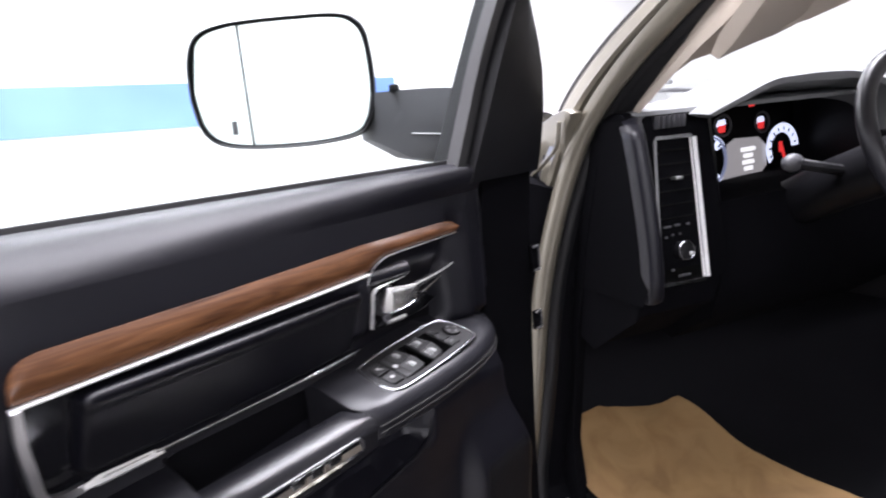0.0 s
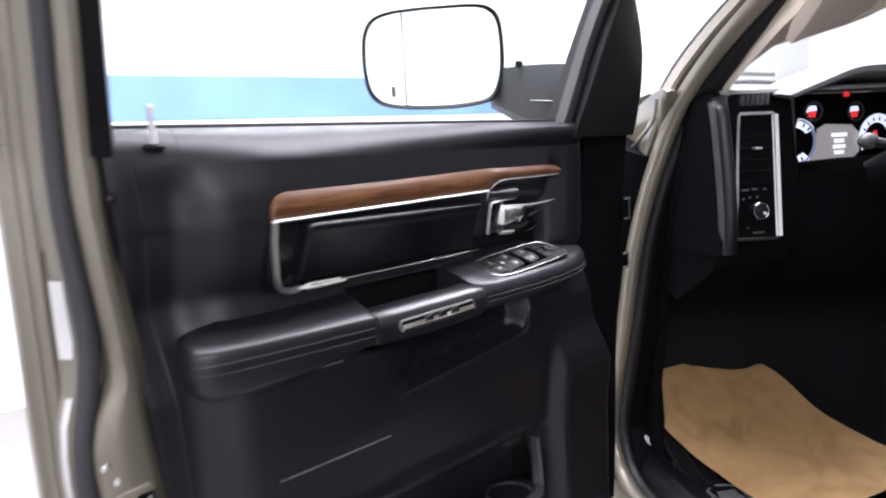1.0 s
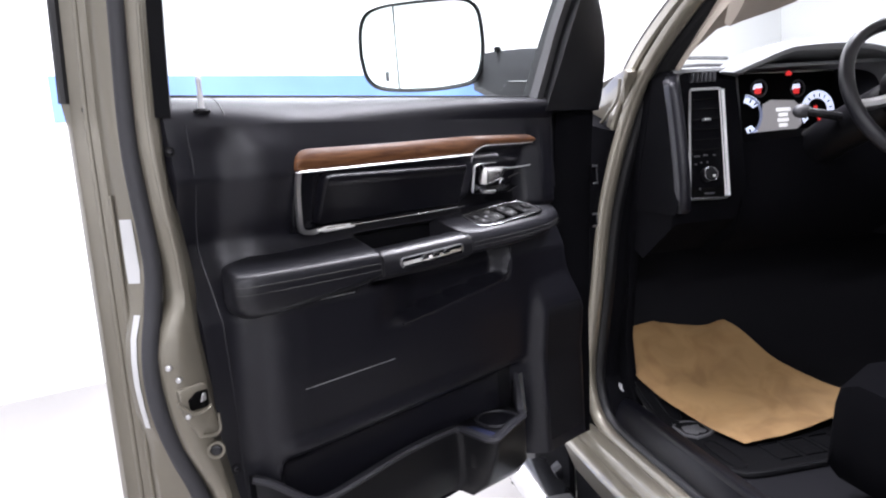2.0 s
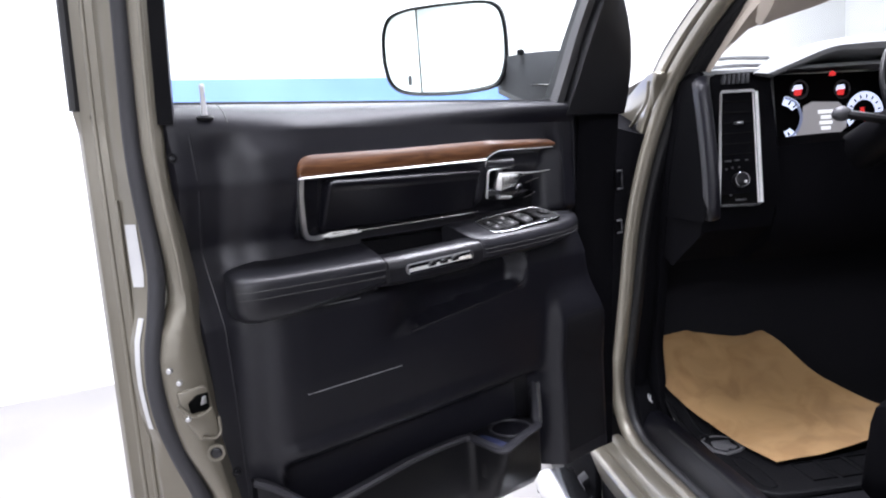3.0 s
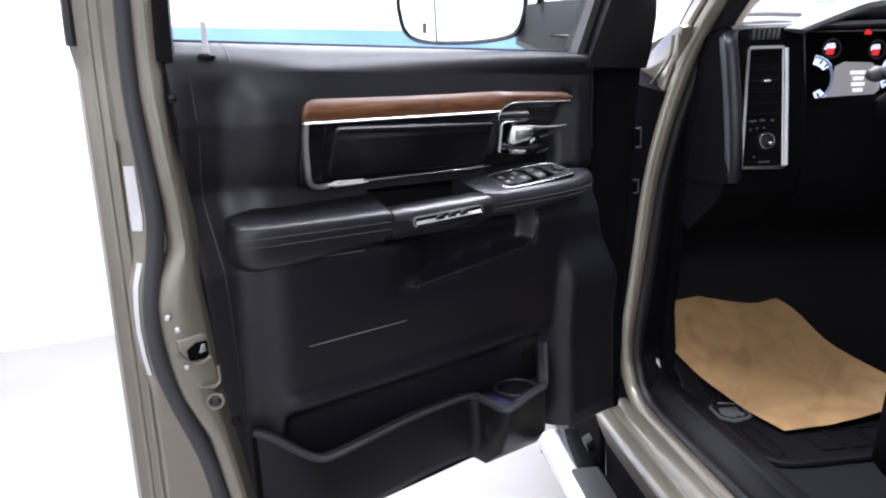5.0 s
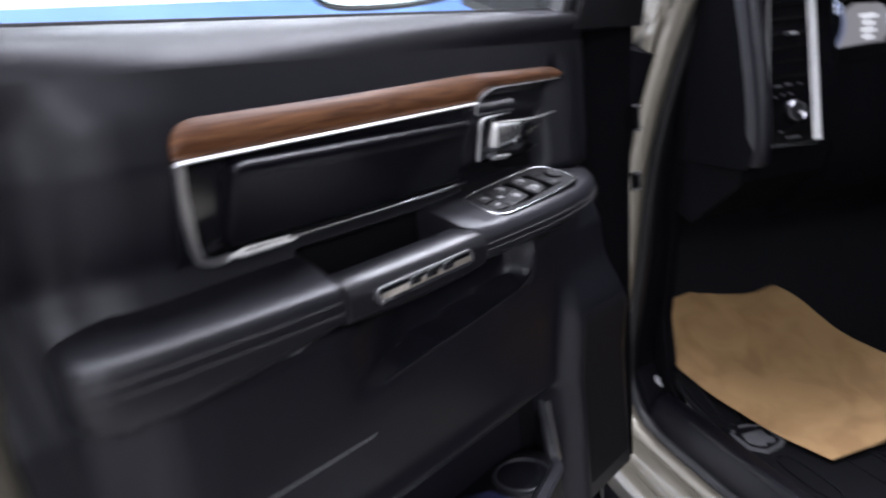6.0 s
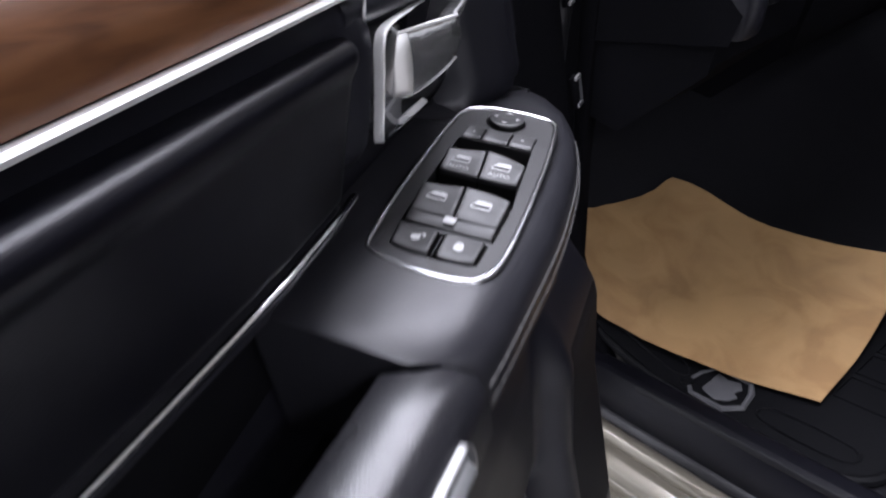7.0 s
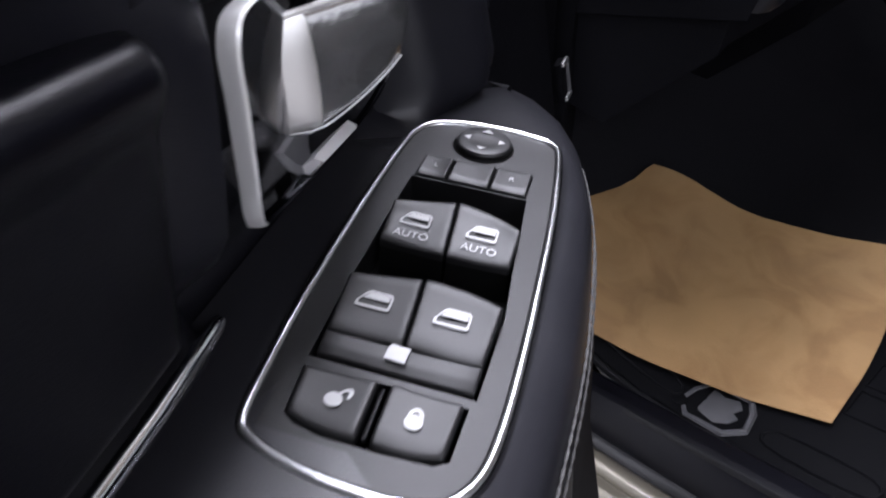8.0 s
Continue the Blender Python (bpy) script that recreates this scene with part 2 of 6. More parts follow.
def tube(path, r, n=10, up=(0, 0, 1), closed=False):
    return sweep(path, circle(r, n), up, closed)


def rounded(w, h, r, n=4):
    """A rounded rectangle about the origin."""
    out = []
    for cx, cy, a0 in ((w / 2 - r, h / 2 - r, 0), (-w / 2 + r, h / 2 - r, 90), (-w / 2 + r, -h / 2 + r, 180), (w / 2 - r, -h / 2 + r, 270)):
        for k in range(n + 1):
            a = radians(a0 + 90 * k / n)
            out.append((cx + r * math.cos(a), cy + r * math.sin(a)))
    return out


def lerp_table(x, table):
    return float(np.interp(x, [a for a, _ in table], [b for _, b in table]))


def step(a, b, x):
    t = min(1, max(0, (x - a) / (b - a)))
    return t * t * (3 - 2 * t)


def inside(x, z, x0, x1, z0, z1, e):
    return step(x0 - e, x0 + e, x) * (1 - step(x1 - e, x1 + e, x)) * step(z0 - e, z0 + e, z) * (1 - step(z1 - e, z1 + e, z))


# ---- the room ----
def room_box(name, a0, a1, b0, b1, z0, z1, mat, label):
    return tagged(part(name, box(a0, a1, b0, b1, z0, z1), mat, None, label, ROOM), "", "", "", "structure")


FAR = 4.0
room_box("floor", -7.5, 7.5, -6.5, FAR + 0.2, -0.2, 0.0, CONCRETE, "pale worn concrete workshop floor")
north = room_box("wall_north", -7.5, 7.5, FAR, FAR + 0.2, 0.0, 4.2, WALL, "white painted workshop wall with a blue band")
part("painted_band", box(-0.89, 2.95, FAR - 0.006, FAR - 0.001, 1.83, 2.136), BLUE, north, "bright blue painted band", ROOM)
room_box("wall_south", -7.5, 7.5, -6.7, -6.5, 0.0, 4.2, WALL, "white painted workshop wall")
room_box("wall_west", -7.7, -7.5, -6.5, FAR, 0.0, 4.2, WALL, "white painted workshop wall")
room_box("wall_east", 7.5, 7.7, -6.5, FAR, 0.0, 4.2, WALL, "white painted workshop wall")
room_box("ceiling", -7.5, 7.5, -6.5, FAR + 0.2, 4.2, 4.4, CEILING, "white painted workshop ceiling")
for a, b, k, w in LAMPS:
    fixture = thing("ceiling_light", ROOM @ Vector((a, b, 4.2)), "white fluorescent ceiling light fixture", "ceiling light", "workshop ceiling lights")
    part("housing", box(a - 1.2, a + 1.2, b - w / 2 - 0.04, b + w / 2 + 0.04, LAMP_Z, 4.2, 0.01), CEILING, fixture, m=ROOM)


# ---- the open door ----
door = thing("truck_door", (-0.45, 0.1, 0.68), "open pickup driver's door with black inner panel and gold painted edge", "car door")
BASE = [(-0.95, 0.002), (-0.90, 0.009), (-0.862, 0.010), (-0.848, 0.006), (-0.836, -0.003), (-0.822, -0.015), (-0.806, -0.0225), (-0.788, -0.026), (-0.75, -0.027), (-0.302, 0.016), (-0.08, 0.041), (0.1, 0.054)]
LOW_BASE = [(-0.75, 0.0), (-0.35, 0.0135), (-0.08, 0.019), (0.1, 0.022)]
REAR = [(0.66, -0.868), (0.78, -0.882), (0.977, -0.910), (1.314, -0.930), (1.515, -0.943), (1.56, -0.944)]
FRONT = [(0.66, 0.07), (1.00, 0.07), (1.15, 0.03), (1.25, 0.021), (1.40, 0.020), (1.52, 0.024), (1.56, 0.026)]
DROP = [(0.66, 0.03), (0.80, 0.03), (0.90, 0.03), (1.05, 0.012), (1.17, 0.006), (1.21, 0.02), (1.27, 0.046), (1.302, 0.052), (1.33, 0.036), (1.40, 0.0), (1.44, 0.0), (1.485, 0.004)]


HANDLE_SIDE = [(1.318, 0.031), (1.3262, 0.0295), (1.3315, 0.026), (1.345, 0.0205), (1.365, 0.0132), (1.3815, 0.0075), (1.40, 0.0075)]


def lip_z(x):
    return 1.098 + 0.105 * (x + 0.535)


def base_y(x):
    return lerp_table(x, BASE)


def panel_y(x, z):
    b = base_y(x) - lerp_table(x, LOW_BASE) * (1 - step(1.27, 1.34, z))
    if z > 1.44:
        soft = sum(base_y(x + 0.02 * k) for k in range(-4, 5)) / 9
        b += (soft - b) * step(1.44, 1.49, z)
    if z > 1.485:
        k = min(1.0, (z - 1.485) / 0.05)
        flat = 0.004 + b * (1 - k)
        return flat + 0.058 * (1 - math.sqrt(max(0.0, 1 - k * k)))
    y = b + lerp_table(z, DROP)
    under = step(-0.60, -0.44, x) * (1 - step(-0.225, -0.190, x)) * step(-0.012, 0.010, z - lip_z(x)) * (1 - step(1.215, 1.235, z))
    y += 0.046 * under                                                                     # hollow under the pull
    y += 0.045 * inside(x, z, -0.60, -0.37, 1.19, 1.272, 0.006) * (1 - under)              # hollow behind the pull
    y += 0.022 * inside(x, z, -0.296, -0.068, 1.285, 1.427, 0.008)                         # handle hollow
    near = step(-0.345, -0.304, x) * (1 - step(-0.298, -0.290, x)) * inside(x, z, -0.5, 0.1, 1.318, 1.402, 0.01)
    y += (lerp_table(z, HANDLE_SIDE) + 0.0015 - y) * near                                  # rises to the handle's surround
    y += 0.050 * inside(x, z, -0.80, -0.135, 0.66, 0.898, 0.014)                           # back of the pocket
    y -= 0.010 * math.exp(-((z - 0.926) / 0.013) ** 2) * step(-0.83, -0.78, x) * (1 - step(-0.45, -0.16, x))  # ledge over the pocket
    y -= 0.034 * step(-0.132, -0.092, x) * (1 - step(1.0, 1.12, z))                        # speaker bulge at the front
    ahead = step(-0.098, -0.086, x) * step(1.262, 1.285, z) * (1 - step(1.40, 1.47, z))
    y += (lerp_table(x, [(-0.10, 0.068), (-0.086, 0.062), (-0.040, 0.037), (-0.030, 0.046), (0.03, 0.052)]) - y) * ahead  # slanted face ahead of the handle
    return y


def build_panel():
    zs = sorted(set([round(0.66 + 0.0085 * k, 4) for k in range(98)] + [1.485 + 0.05 * math.sin(radians(a)) for a in range(0, 91, 9)]))
    bm = bmesh.new()
    rows = []
    n = 130
    for z in zs:
        x0, x1 = lerp_table(z, REAR), lerp_table(z, FRONT)
        line = []
        for k in range(n + 1):
            s = k / n
            x = x0 + (x1 - x0) * s
            y = panel_y(x, z)
            e = min(1.0, (x - x0) / 0.014, (x1 - x) / 0.014)
            y += 0.014 * (1 - math.sqrt(max(0.0, 1 - (1 - e) ** 2)))
            line.append(bm.verts.new((x, y, z)))
        rows.append([bm.verts.new((x0, 0.09, z))] + line + [bm.verts.new((x1, 0.09, z))])
    for a, b in zip(rows, rows[1:]):
        for i in range(len(a) - 1):
            bm.faces.new((a[i], a[i + 1], b[i + 1], b[i]))
    return bm


part("inner_panel", build_panel(), PLASTIC, door, "soft black moulded inner door panel")
# Highlights along two creases, painted as thin lines of bright metal.
for x0, x1, z0, z1 in ((-0.79, -0.64, 1.181, 1.178), (-0.76, -0.555, 1.028, 1.0275)):
    line = [(x0 + (x1 - x0) * k / 12, panel_y(x0 + (x1 - x0) * k / 12, z0 + (z1 - z0) * k / 12) + 0.0008, z0 + (z1 - z0) * k / 12) for k in range(13)]
    part("crease_highlight", sweep(line, circle(0.0012, 8)), STEEL, door, "highlight painted along a fine crease")
# Added dull sheet that keeps the paper's reflection off the speaker bulge.
rows = []
for z in np.linspace(0.69, 1.035, 24):
    x0, x1 = -0.092, lerp_table(z, FRONT) - 0.010
    row = []
    for k in range(13):
        x = x0 + (x1 - x0) * k / 12
        e = min(1.0, (x - x0) / 0.006, (x1 - x) / 0.012, (1.035 - z) / 0.006)
        row.append((x, panel_y(x, z) + 0.0010 - 0.0022 * math.sqrt(max(0.0, 1 - (1 - e) ** 2)), z))
    rows.append(row)
part("bulge_dull_sheet", loft(rows, False), DULL_SHEET, door, "dull black sheet added to stop the bulge's reflections")
part("pull_cup", loft([[(x, -0.014, 1.240), (x, -0.016, 1.205), (x, 0.0, 1.186), (x, 0.035, 1.182), (x, base_y(x) + 0.062, 1.195), (x, base_y(x) + 0.060, 1.272)] for x in (-0.597, -0.56, -0.48, -0.41, -0.376)], False), PLASTIC_HARD, door, "dull black cup behind the pull")
line = [(lerp_table(z, [(0.72, -0.860), (0.875, -0.865), (1.157, -0.879), (1.364, -0.894), (1.488, -0.903)]), 0, z) for z in np.arange(0.72, 1.489, 0.032)]
part("rear_crease", sweep([(x, panel_y(x, z) + 0.0005, z) for x, y, z in line], circle(0.0024, 8), (0, 1, 0)), PLASTIC, door, "fine raised rear crease")
line = [(x, panel_y(x, lip_z(x) - 0.010) + 0.0022 * (1 - step(-0.54, -0.46, x)) - 0.0005, lip_z(x) - 0.008) for x in np.arange(-0.53, -0.228, 0.016)]
line += [(-0.206, line[-1][1] + 0.003, 1.134), (-0.193, line[-1][1] + 0.006, 1.158), (-0.186, line[-1][1] + 0.008, 1.195)]
part("hollow_lip", sweep(smooth_path(line, 3), circle(0.0032, 8), (0, 1, 0)), PLASTIC, door, "rounded lower lip of the hollow")
part("belt_ledge", join(box(-0.928, 0.024, 0.058, 0.074, 1.515, 1.534, 0.003), box(-0.93, 0.026, 0.072, 0.078, 1.518, 1.541, 0.002)), RUBBER, door, "black rubber window sill strip")
for x in (-0.842,):
    part("cap_seam", sweep([(x, panel_y(x, z) + 0.0004, z) for z in [1.50 + 0.0345 * math.sin(radians(a)) for a in range(0, 91, 9)]], circle(0.0012, 6), (1, 0, 0)), RUBBER, door)

def stud(x, y, z, r, mat, name, label="", parent=door, axis=(0, -1, 0), ring_mat=None):
    bm = bmesh.new()
    m = Matrix.Translation((x, y, z)) @ Vector(axis).to_track_quat("Z", "Y").to_matrix().to_4x4()
    bmesh.ops.create_cone(bm, cap_ends=True, segments=20, radius1=r, radius2=r * 0.8, depth=0.006, matrix=m)
    ob = part(name, bevel(bm, r * 0.15), mat, parent, label)
    if ring_mat:
        pts = [m @ Vector((r * 1.15 * math.cos(radians(a)), r * 1.15 * math.sin(radians(a)), 0.001)) for a in range(0, 360, 18)]
        part("grommet", tube(pts, r * 0.28, 6, axis, True), ring_mat, ob)
    return ob


# wood strip, chrome and padded insert
TOP = [(-0.7455, 1.411), (-0.7445, 1.420), (-0.741, 1.4285), (-0.735, 1.4350), (-0.727, 1.4390), (-0.716, 1.4408), (-0.52, 1.4435), (-0.30, 1.4495), (-0.14, 1.4483), (-0.11, 1.4478), (-0.09, 1.4466), (-0.076, 1.4445), (-0.068, 1.4405), (-0.065, 1.4370)]
LOW = [(-0.7455, 1.405), (-0.52, 1.4088), (-0.305, 1.4125), (-0.298, 1.4150), (-0.28, 1.4225), (-0.263, 1.4270), (-0.24, 1.4285), (-0.14, 1.4285), (-0.09, 1.4285), (-0.076, 1.4295), (-0.068, 1.4315), (-0.065, 1.4345)]
rings = []
for x in sorted(set([-0.7455, -0.7445, -0.741, -0.735, -0.727, -0.716, -0.70] + [-0.68 + 0.02 * k for k in range(19)] + [-0.31, -0.305, -0.298, -0.29, -0.28, -0.272, -0.263, -0.252, -0.24, -0.20, -0.17, -0.14, -0.11, -0.09, -0.076, -0.068, -0.065])):
    t, b, y = lerp_table(x, TOP), lerp_table(x, LOW), base_y(x)
    ring = [(x, y + 0.012, b)]
    for k in range(7):
        a = k / 6
        ring.append((x, y - 0.004 - 0.009 * math.sin(math.pi * (0.12 + 0.76 * a)) + 0.006 * a, b + (t - b) * a))
    ring.append((x, y + 0.012, t))
    rings.append(ring)
part("wood_strip", loft(rings), WOOD, door, "brown wood veneer trim strip")

line = [(x, base_y(x) - 0.0118, z) for x, z in [(-0.744, 1.4025)] + [(-0.72 + 0.03 * k, 1.4029 + 0.0005 * k) for k in range(14)] + [(-0.303, 1.4100)]]
part("chrome_line", sweep(line, [(-0.006, -0.0019), (0.000, -0.0017), (0.0011, 0.0), (0.000, 0.0017), (-0.006, 0.0019)]), BRIGHT, door, "bright chrome line")
left = smooth_path([(-0.744, base_y(-0.744) - 0.010, 1.4025), (-0.741, -0.022, 1.37), (-0.734, -0.006, 1.335), (-0.729, 0.004, 1.312), (-0.722, 0.008, 1.300), (-0.706, 0.012, 1.2955), (-0.690, 0.013, 1.2965)], 5)
notch_line = smooth_path([(x, base_y(x) - 0.0105, z) for x, z in ((-0.302, 1.4085), (-0.294, 1.4150), (-0.280, 1.4215), (-0.263, 1.4258), (-0.24, 1.4270), (-0.14, 1.4270), (-0.078, 1.4278))], 5)
notch_line = smooth_path([(-0.302, 0.012, 1.388), (-0.303, 0.009, 1.398), (-0.302, 0.0065, 1.4075)], 4)[:-1] + notch_line
part("recess_rim", sweep(notch_line, circle(0.0009, 6)), SATIN, door, "thin grey rim of the handle recess")
brow = [[(x, 0.0102 + dy + 0.02 * max(0.0, x + 0.25), z) for x in (-0.318, -0.30, -0.28, -0.26, -0.24, -0.225, -0.219, -0.217)] for z, dy in ((1.4120, 0.013), (1.4085, 0.0055), (1.4050, 0.0018), (1.4010, 0.0), (1.3970, 0.0002), (1.3930, 0.0022), (1.3895, 0.0075), (1.388, 0.015))]
part("recess_brow", loft(brow, False), PLASTIC, door, "rounded black brow over the handle")
edge_line = [(lerp_table(z, FRONT) - 0.003, panel_y(lerp_table(z, FRONT) - 0.003, min(z, 1.484)) + 0.004 + (0.01 * max(0.0, (z - 1.50) / 0.03) ** 2 if z > 1.50 else 0.0), z) for z in np.arange(1.315, 1.531, 0.012)]
part("panel_edge", sweep(smooth_path(edge_line, 3), circle(0.0030, 8), (0, 1, 0)), PLASTIC, door, "rounded front edge of the panel")
part("bezel_edge", sweep(left, [(-0.004, -0.004), (0.004, -0.004), (0.004, 0.004), (-0.004, 0.004)], (0, 1, 0)), SATIN, door, "satin silver bezel edge")
BAR = [(-0.71, 0.0100), (-0.50, 0.0225), (-0.42, 0.0285), (-0.385, 0.0320), (-0.34, 0.0395), (-0.30, 0.0480)]
rings = []
for x, h in ((-0.690, 0.0010), (-0.684, 0.0036), (-0.672, 0.0044), (-0.645, 0.0040), (-0.618, 0.0036), (-0.606, 0.0025), (-0.55, 0.0021), (-0.48, 0.0021), (-0.44, 0.0026), (-0.39, 0.0031), (-0.34, 0.0033), (-0.304, 0.0032), (-0.300, 0.0022)):
    y, z = lerp_table(x, BAR), 1.2975 + 0.006 * (x + 0.69)
    rings.append([(x, y - 0.002 + 0.9 * h * c, z + h * q) for c, q in circle(1, 12)])
chrome_bar = part("chrome_bar", loft(rings), CHROME, door, "tapered chrome lower bar")
chisel = [[(x, lerp_table(x, BAR) - 0.0055, 1.2968 - h), (x, lerp_table(x, BAR) - 0.0072, 1.2958), (x, lerp_table(x, BAR) - 0.0035, 1.2990 + h), (x, lerp_table(x, BAR) + 0.002, 1.2975)] for x, h in ((-0.692, 0.0006), (-0.678, 0.0040), (-0.650, 0.0036), (-0.622, 0.0030), (-0.612, 0.0006))]
part("bar_chisel", loft(chisel), BRIGHT, chrome_bar, "bright chiselled end of the bar")
rings = []
for k in range(9):
    x = -0.745 + 0.0075 * k
    rings.append([(x, base_y(x) - 0.004 + (0.046 * (1.398 - z) / 0.1) + 0.004 * k / 8, z) for z in np.linspace(1.398, 1.298, 9)])
part("bezel_face", loft(rings, False), GLOSS, door, "gloss black bezel face")


def padded(x0, x1, top, low, front, rise, r=0.018, n=26, m=10, crown=1.0, ends=1.0, corner=0.0, sink=0.0):
    """A cushioned pad: rounded outline, domed face."""
    rows = []
    for j in range(m + 1):
        b = j / m
        row = []
        for i in range(n + 1):
            a = i / n
            x = x0 + (x1 - x0) * a
            zt, zl = top(x), low(x)
            z = zl + (zt - zl) * b
            d = min((x - x0) / ends, (x1 - x) / ends, (zt - z) / crown, z - zl)
            if corner and x - x0 < corner:
                cz = min(max(z, zl + corner), zt - corner * 0.6)
                d = min(d, corner - math.hypot(x0 + corner - x, (z - cz) * (1.0 if z < cz else 1.6)))
            e = min(1.0, max(0.0, d / r))
            k = math.sqrt(max(0.0, 1 - (1 - e) ** 2))
            row.append((x, front(x, z) - rise * k + sink * (1 - k), z))
        rows.append(row)
    return loft(rows, False)


ROLL = [(0.0, 0.004), (0.02, -0.002), (0.06, -0.0065), (0.095, -0.0080), (0.135, -0.0076), (0.18, -0.0050), (0.24, 0.0)]


def insert_y(x, z):
    """Rolled top edge, then a face that falls back to the chrome bar."""
    f = (1.3985 - 0.012 * (x + 0.694) - z) / 0.096
    y = base_y(x) - 0.006 + 0.009 * step(-0.56, -0.32, x)
    if f < 0.24:
        return y + lerp_table(f, ROLL)
    return y + (lerp_table(x, BAR) + 0.004 - y) * min(1.0, (f - 0.24) / 0.76)


part("padded_insert", padded(-0.697, -0.316, lambda x: 1.3985 - 0.012 * (x + 0.694), lambda x: 1.3015 + 0.001 * (x + 0.69), insert_y, 0.005, 0.009, 120, 54, 0.5, 1.0, 0.020, 0.016), INSERT, door, "black leather padded door insert")


# inner handle
frame_path = smooth_path([(-0.222, 0.020, 1.3885), (-0.25, 0.014, 1.3890), (-0.288, 0.008, 1.3880), (-0.2985, 0.0075, 1.3815), (-0.2966, 0.0132, 1.365), (-0.2938, 0.0205, 1.345), (-0.2912, 0.0260, 1.3315), (-0.284, 0.0295, 1.3262), (-0.25, 0.037, 1.3215), (-0.187, 0.050, 1.3172), (-0.145, 0.0575, 1.3185), (-0.112, 0.062, 1.3270)], 5)


def frame_piece(path, section, grow):
    """Carries a section along the handle's outline; the first number of a pair points outwards from it."""
    rings = []
    for i, p in enumerate(path):
        t = (path[min(len(path) - 1, i + 1)] - path[max(0, i - 1)]).normalized()
        n = t.cross(Vector((0, 1, 0))).normalized()
        rings.append([p + n * (c * grow(p.x)) + Vector((0, d, 0)) for c, d in section])
    return loft(rings)


corner = min(range(len(frame_path)), key=lambda i: (frame_path[i] - Vector((-0.2875, 0.028, 1.3285))).length)
handle = part("inner_handle", frame_piece(frame_path[:corner + 1], [(-0.0013, 0.003), (-0.0015, -0.0008), (-0.0009, -0.0026), (0.0004, -0.0032), (0.0013, -0.0022), (0.0017, 0.0004), (0.0015, 0.003)], lambda x: 0.42 + 0.22 * (1 - step(-0.297, -0.27, x))), BRIGHT, door, "chrome inner door handle with surround")
part("lower_edge", frame_piece(frame_path[corner:], [(-0.0008, 0.002), (-0.0010, -0.0006), (-0.0002, -0.0016), (0.0007, -0.0012), (0.0010, 0.001), (0.0008, 0.002)], lambda x: 1.0), SMOKED, handle, "dark chrome lower edge")
part("cup", padded(-0.297, -0.092, lambda x: 1.4235, lambda x: 1.316, lambda x, z: base_y(x) + 0.050 + 0.016 * (1.42 - z) / 0.1, -0.010, 0.02, 24, 12), GLOSS, handle, "gloss black handle cup")
ledge = [[p + Vector((0, dy * step(-0.289, -0.262, p.x), dz * step(-0.292, -0.26, p.x) * (1 - 0.5 * step(-0.15, -0.11, p.x)))) for dy, dz in ((0.0, 0.0006), (0.006, 0.0018), (0.013, 0.0042), (0.020, 0.0085), (0.024, 0.016))] for p in frame_path[corner:]]
part("surround_ledge", loft(ledge, False), LEDGE, handle, "dark chrome lower ledge of the surround")
facet = [[(x, y + 0.0020, z + h), (x, y - 0.0008, z - h), (x, y + 0.0060, z - h - 0.005), (x, y + 0.0120, z - 0.004)] for x, y, z, h in ((-0.2460, 0.0312, 1.3280, 0.0006), (-0.2440, 0.0315, 1.3278, 0.0013), (-0.2070, 0.0387, 1.3251, 0.0018), (-0.2055, 0.0390, 1.3249, 0.0008))]
part("ledge_facet", loft(facet), BRIGHT, handle, "bright facet on the ledge")
plate_rows = []
for z in np.linspace(1.3865, 1.3235, 12):
    x0 = lerp_table(z, [(1.3235, -0.279), (1.3262, -0.2835), (1.3315, -0.2910), (1.345, -0.2934), (1.365, -0.2962), (1.3815, -0.2982), (1.3865, -0.292)])
    plate_rows.append([(x, lerp_table(z, HANDLE_SIDE) + 0.0012 + 0.24 * (x - x0), z) for x in [x0 + (-0.236 - x0) * k / 8 for k in range(9)]])
part("surround_plate", loft(plate_rows, False), SMOKED, handle, "gloss dark surround plate")
# the lever: a wedge whose face stands out to an edge, then an arm that falls back
LEVER_SEC = [(-0.2625, 0.0240, 1.3775, 1.3455), (-0.2618, 0.0220, 1.3785, 1.3440), (-0.253, 0.0158, 1.3787, 1.3424), (-0.240, 0.0090, 1.3784, 1.3455), (-0.228, 0.0030, 1.3780, 1.3505), (-0.2215, 0.0002, 1.3778, 1.3540), (-0.217, 0.0004, 1.3774, 1.3572), (-0.208, 0.0050, 1.3768, 1.3615), (-0.195, 0.0108, 1.3760, 1.3660), (-0.17, 0.0185, 1.3750, 1.3682), (-0.13, 0.0310, 1.3744, 1.3695), (-0.09, 0.0435, 1.3748, 1.3722), (-0.073, 0.0487, 1.3756, 1.3745)]


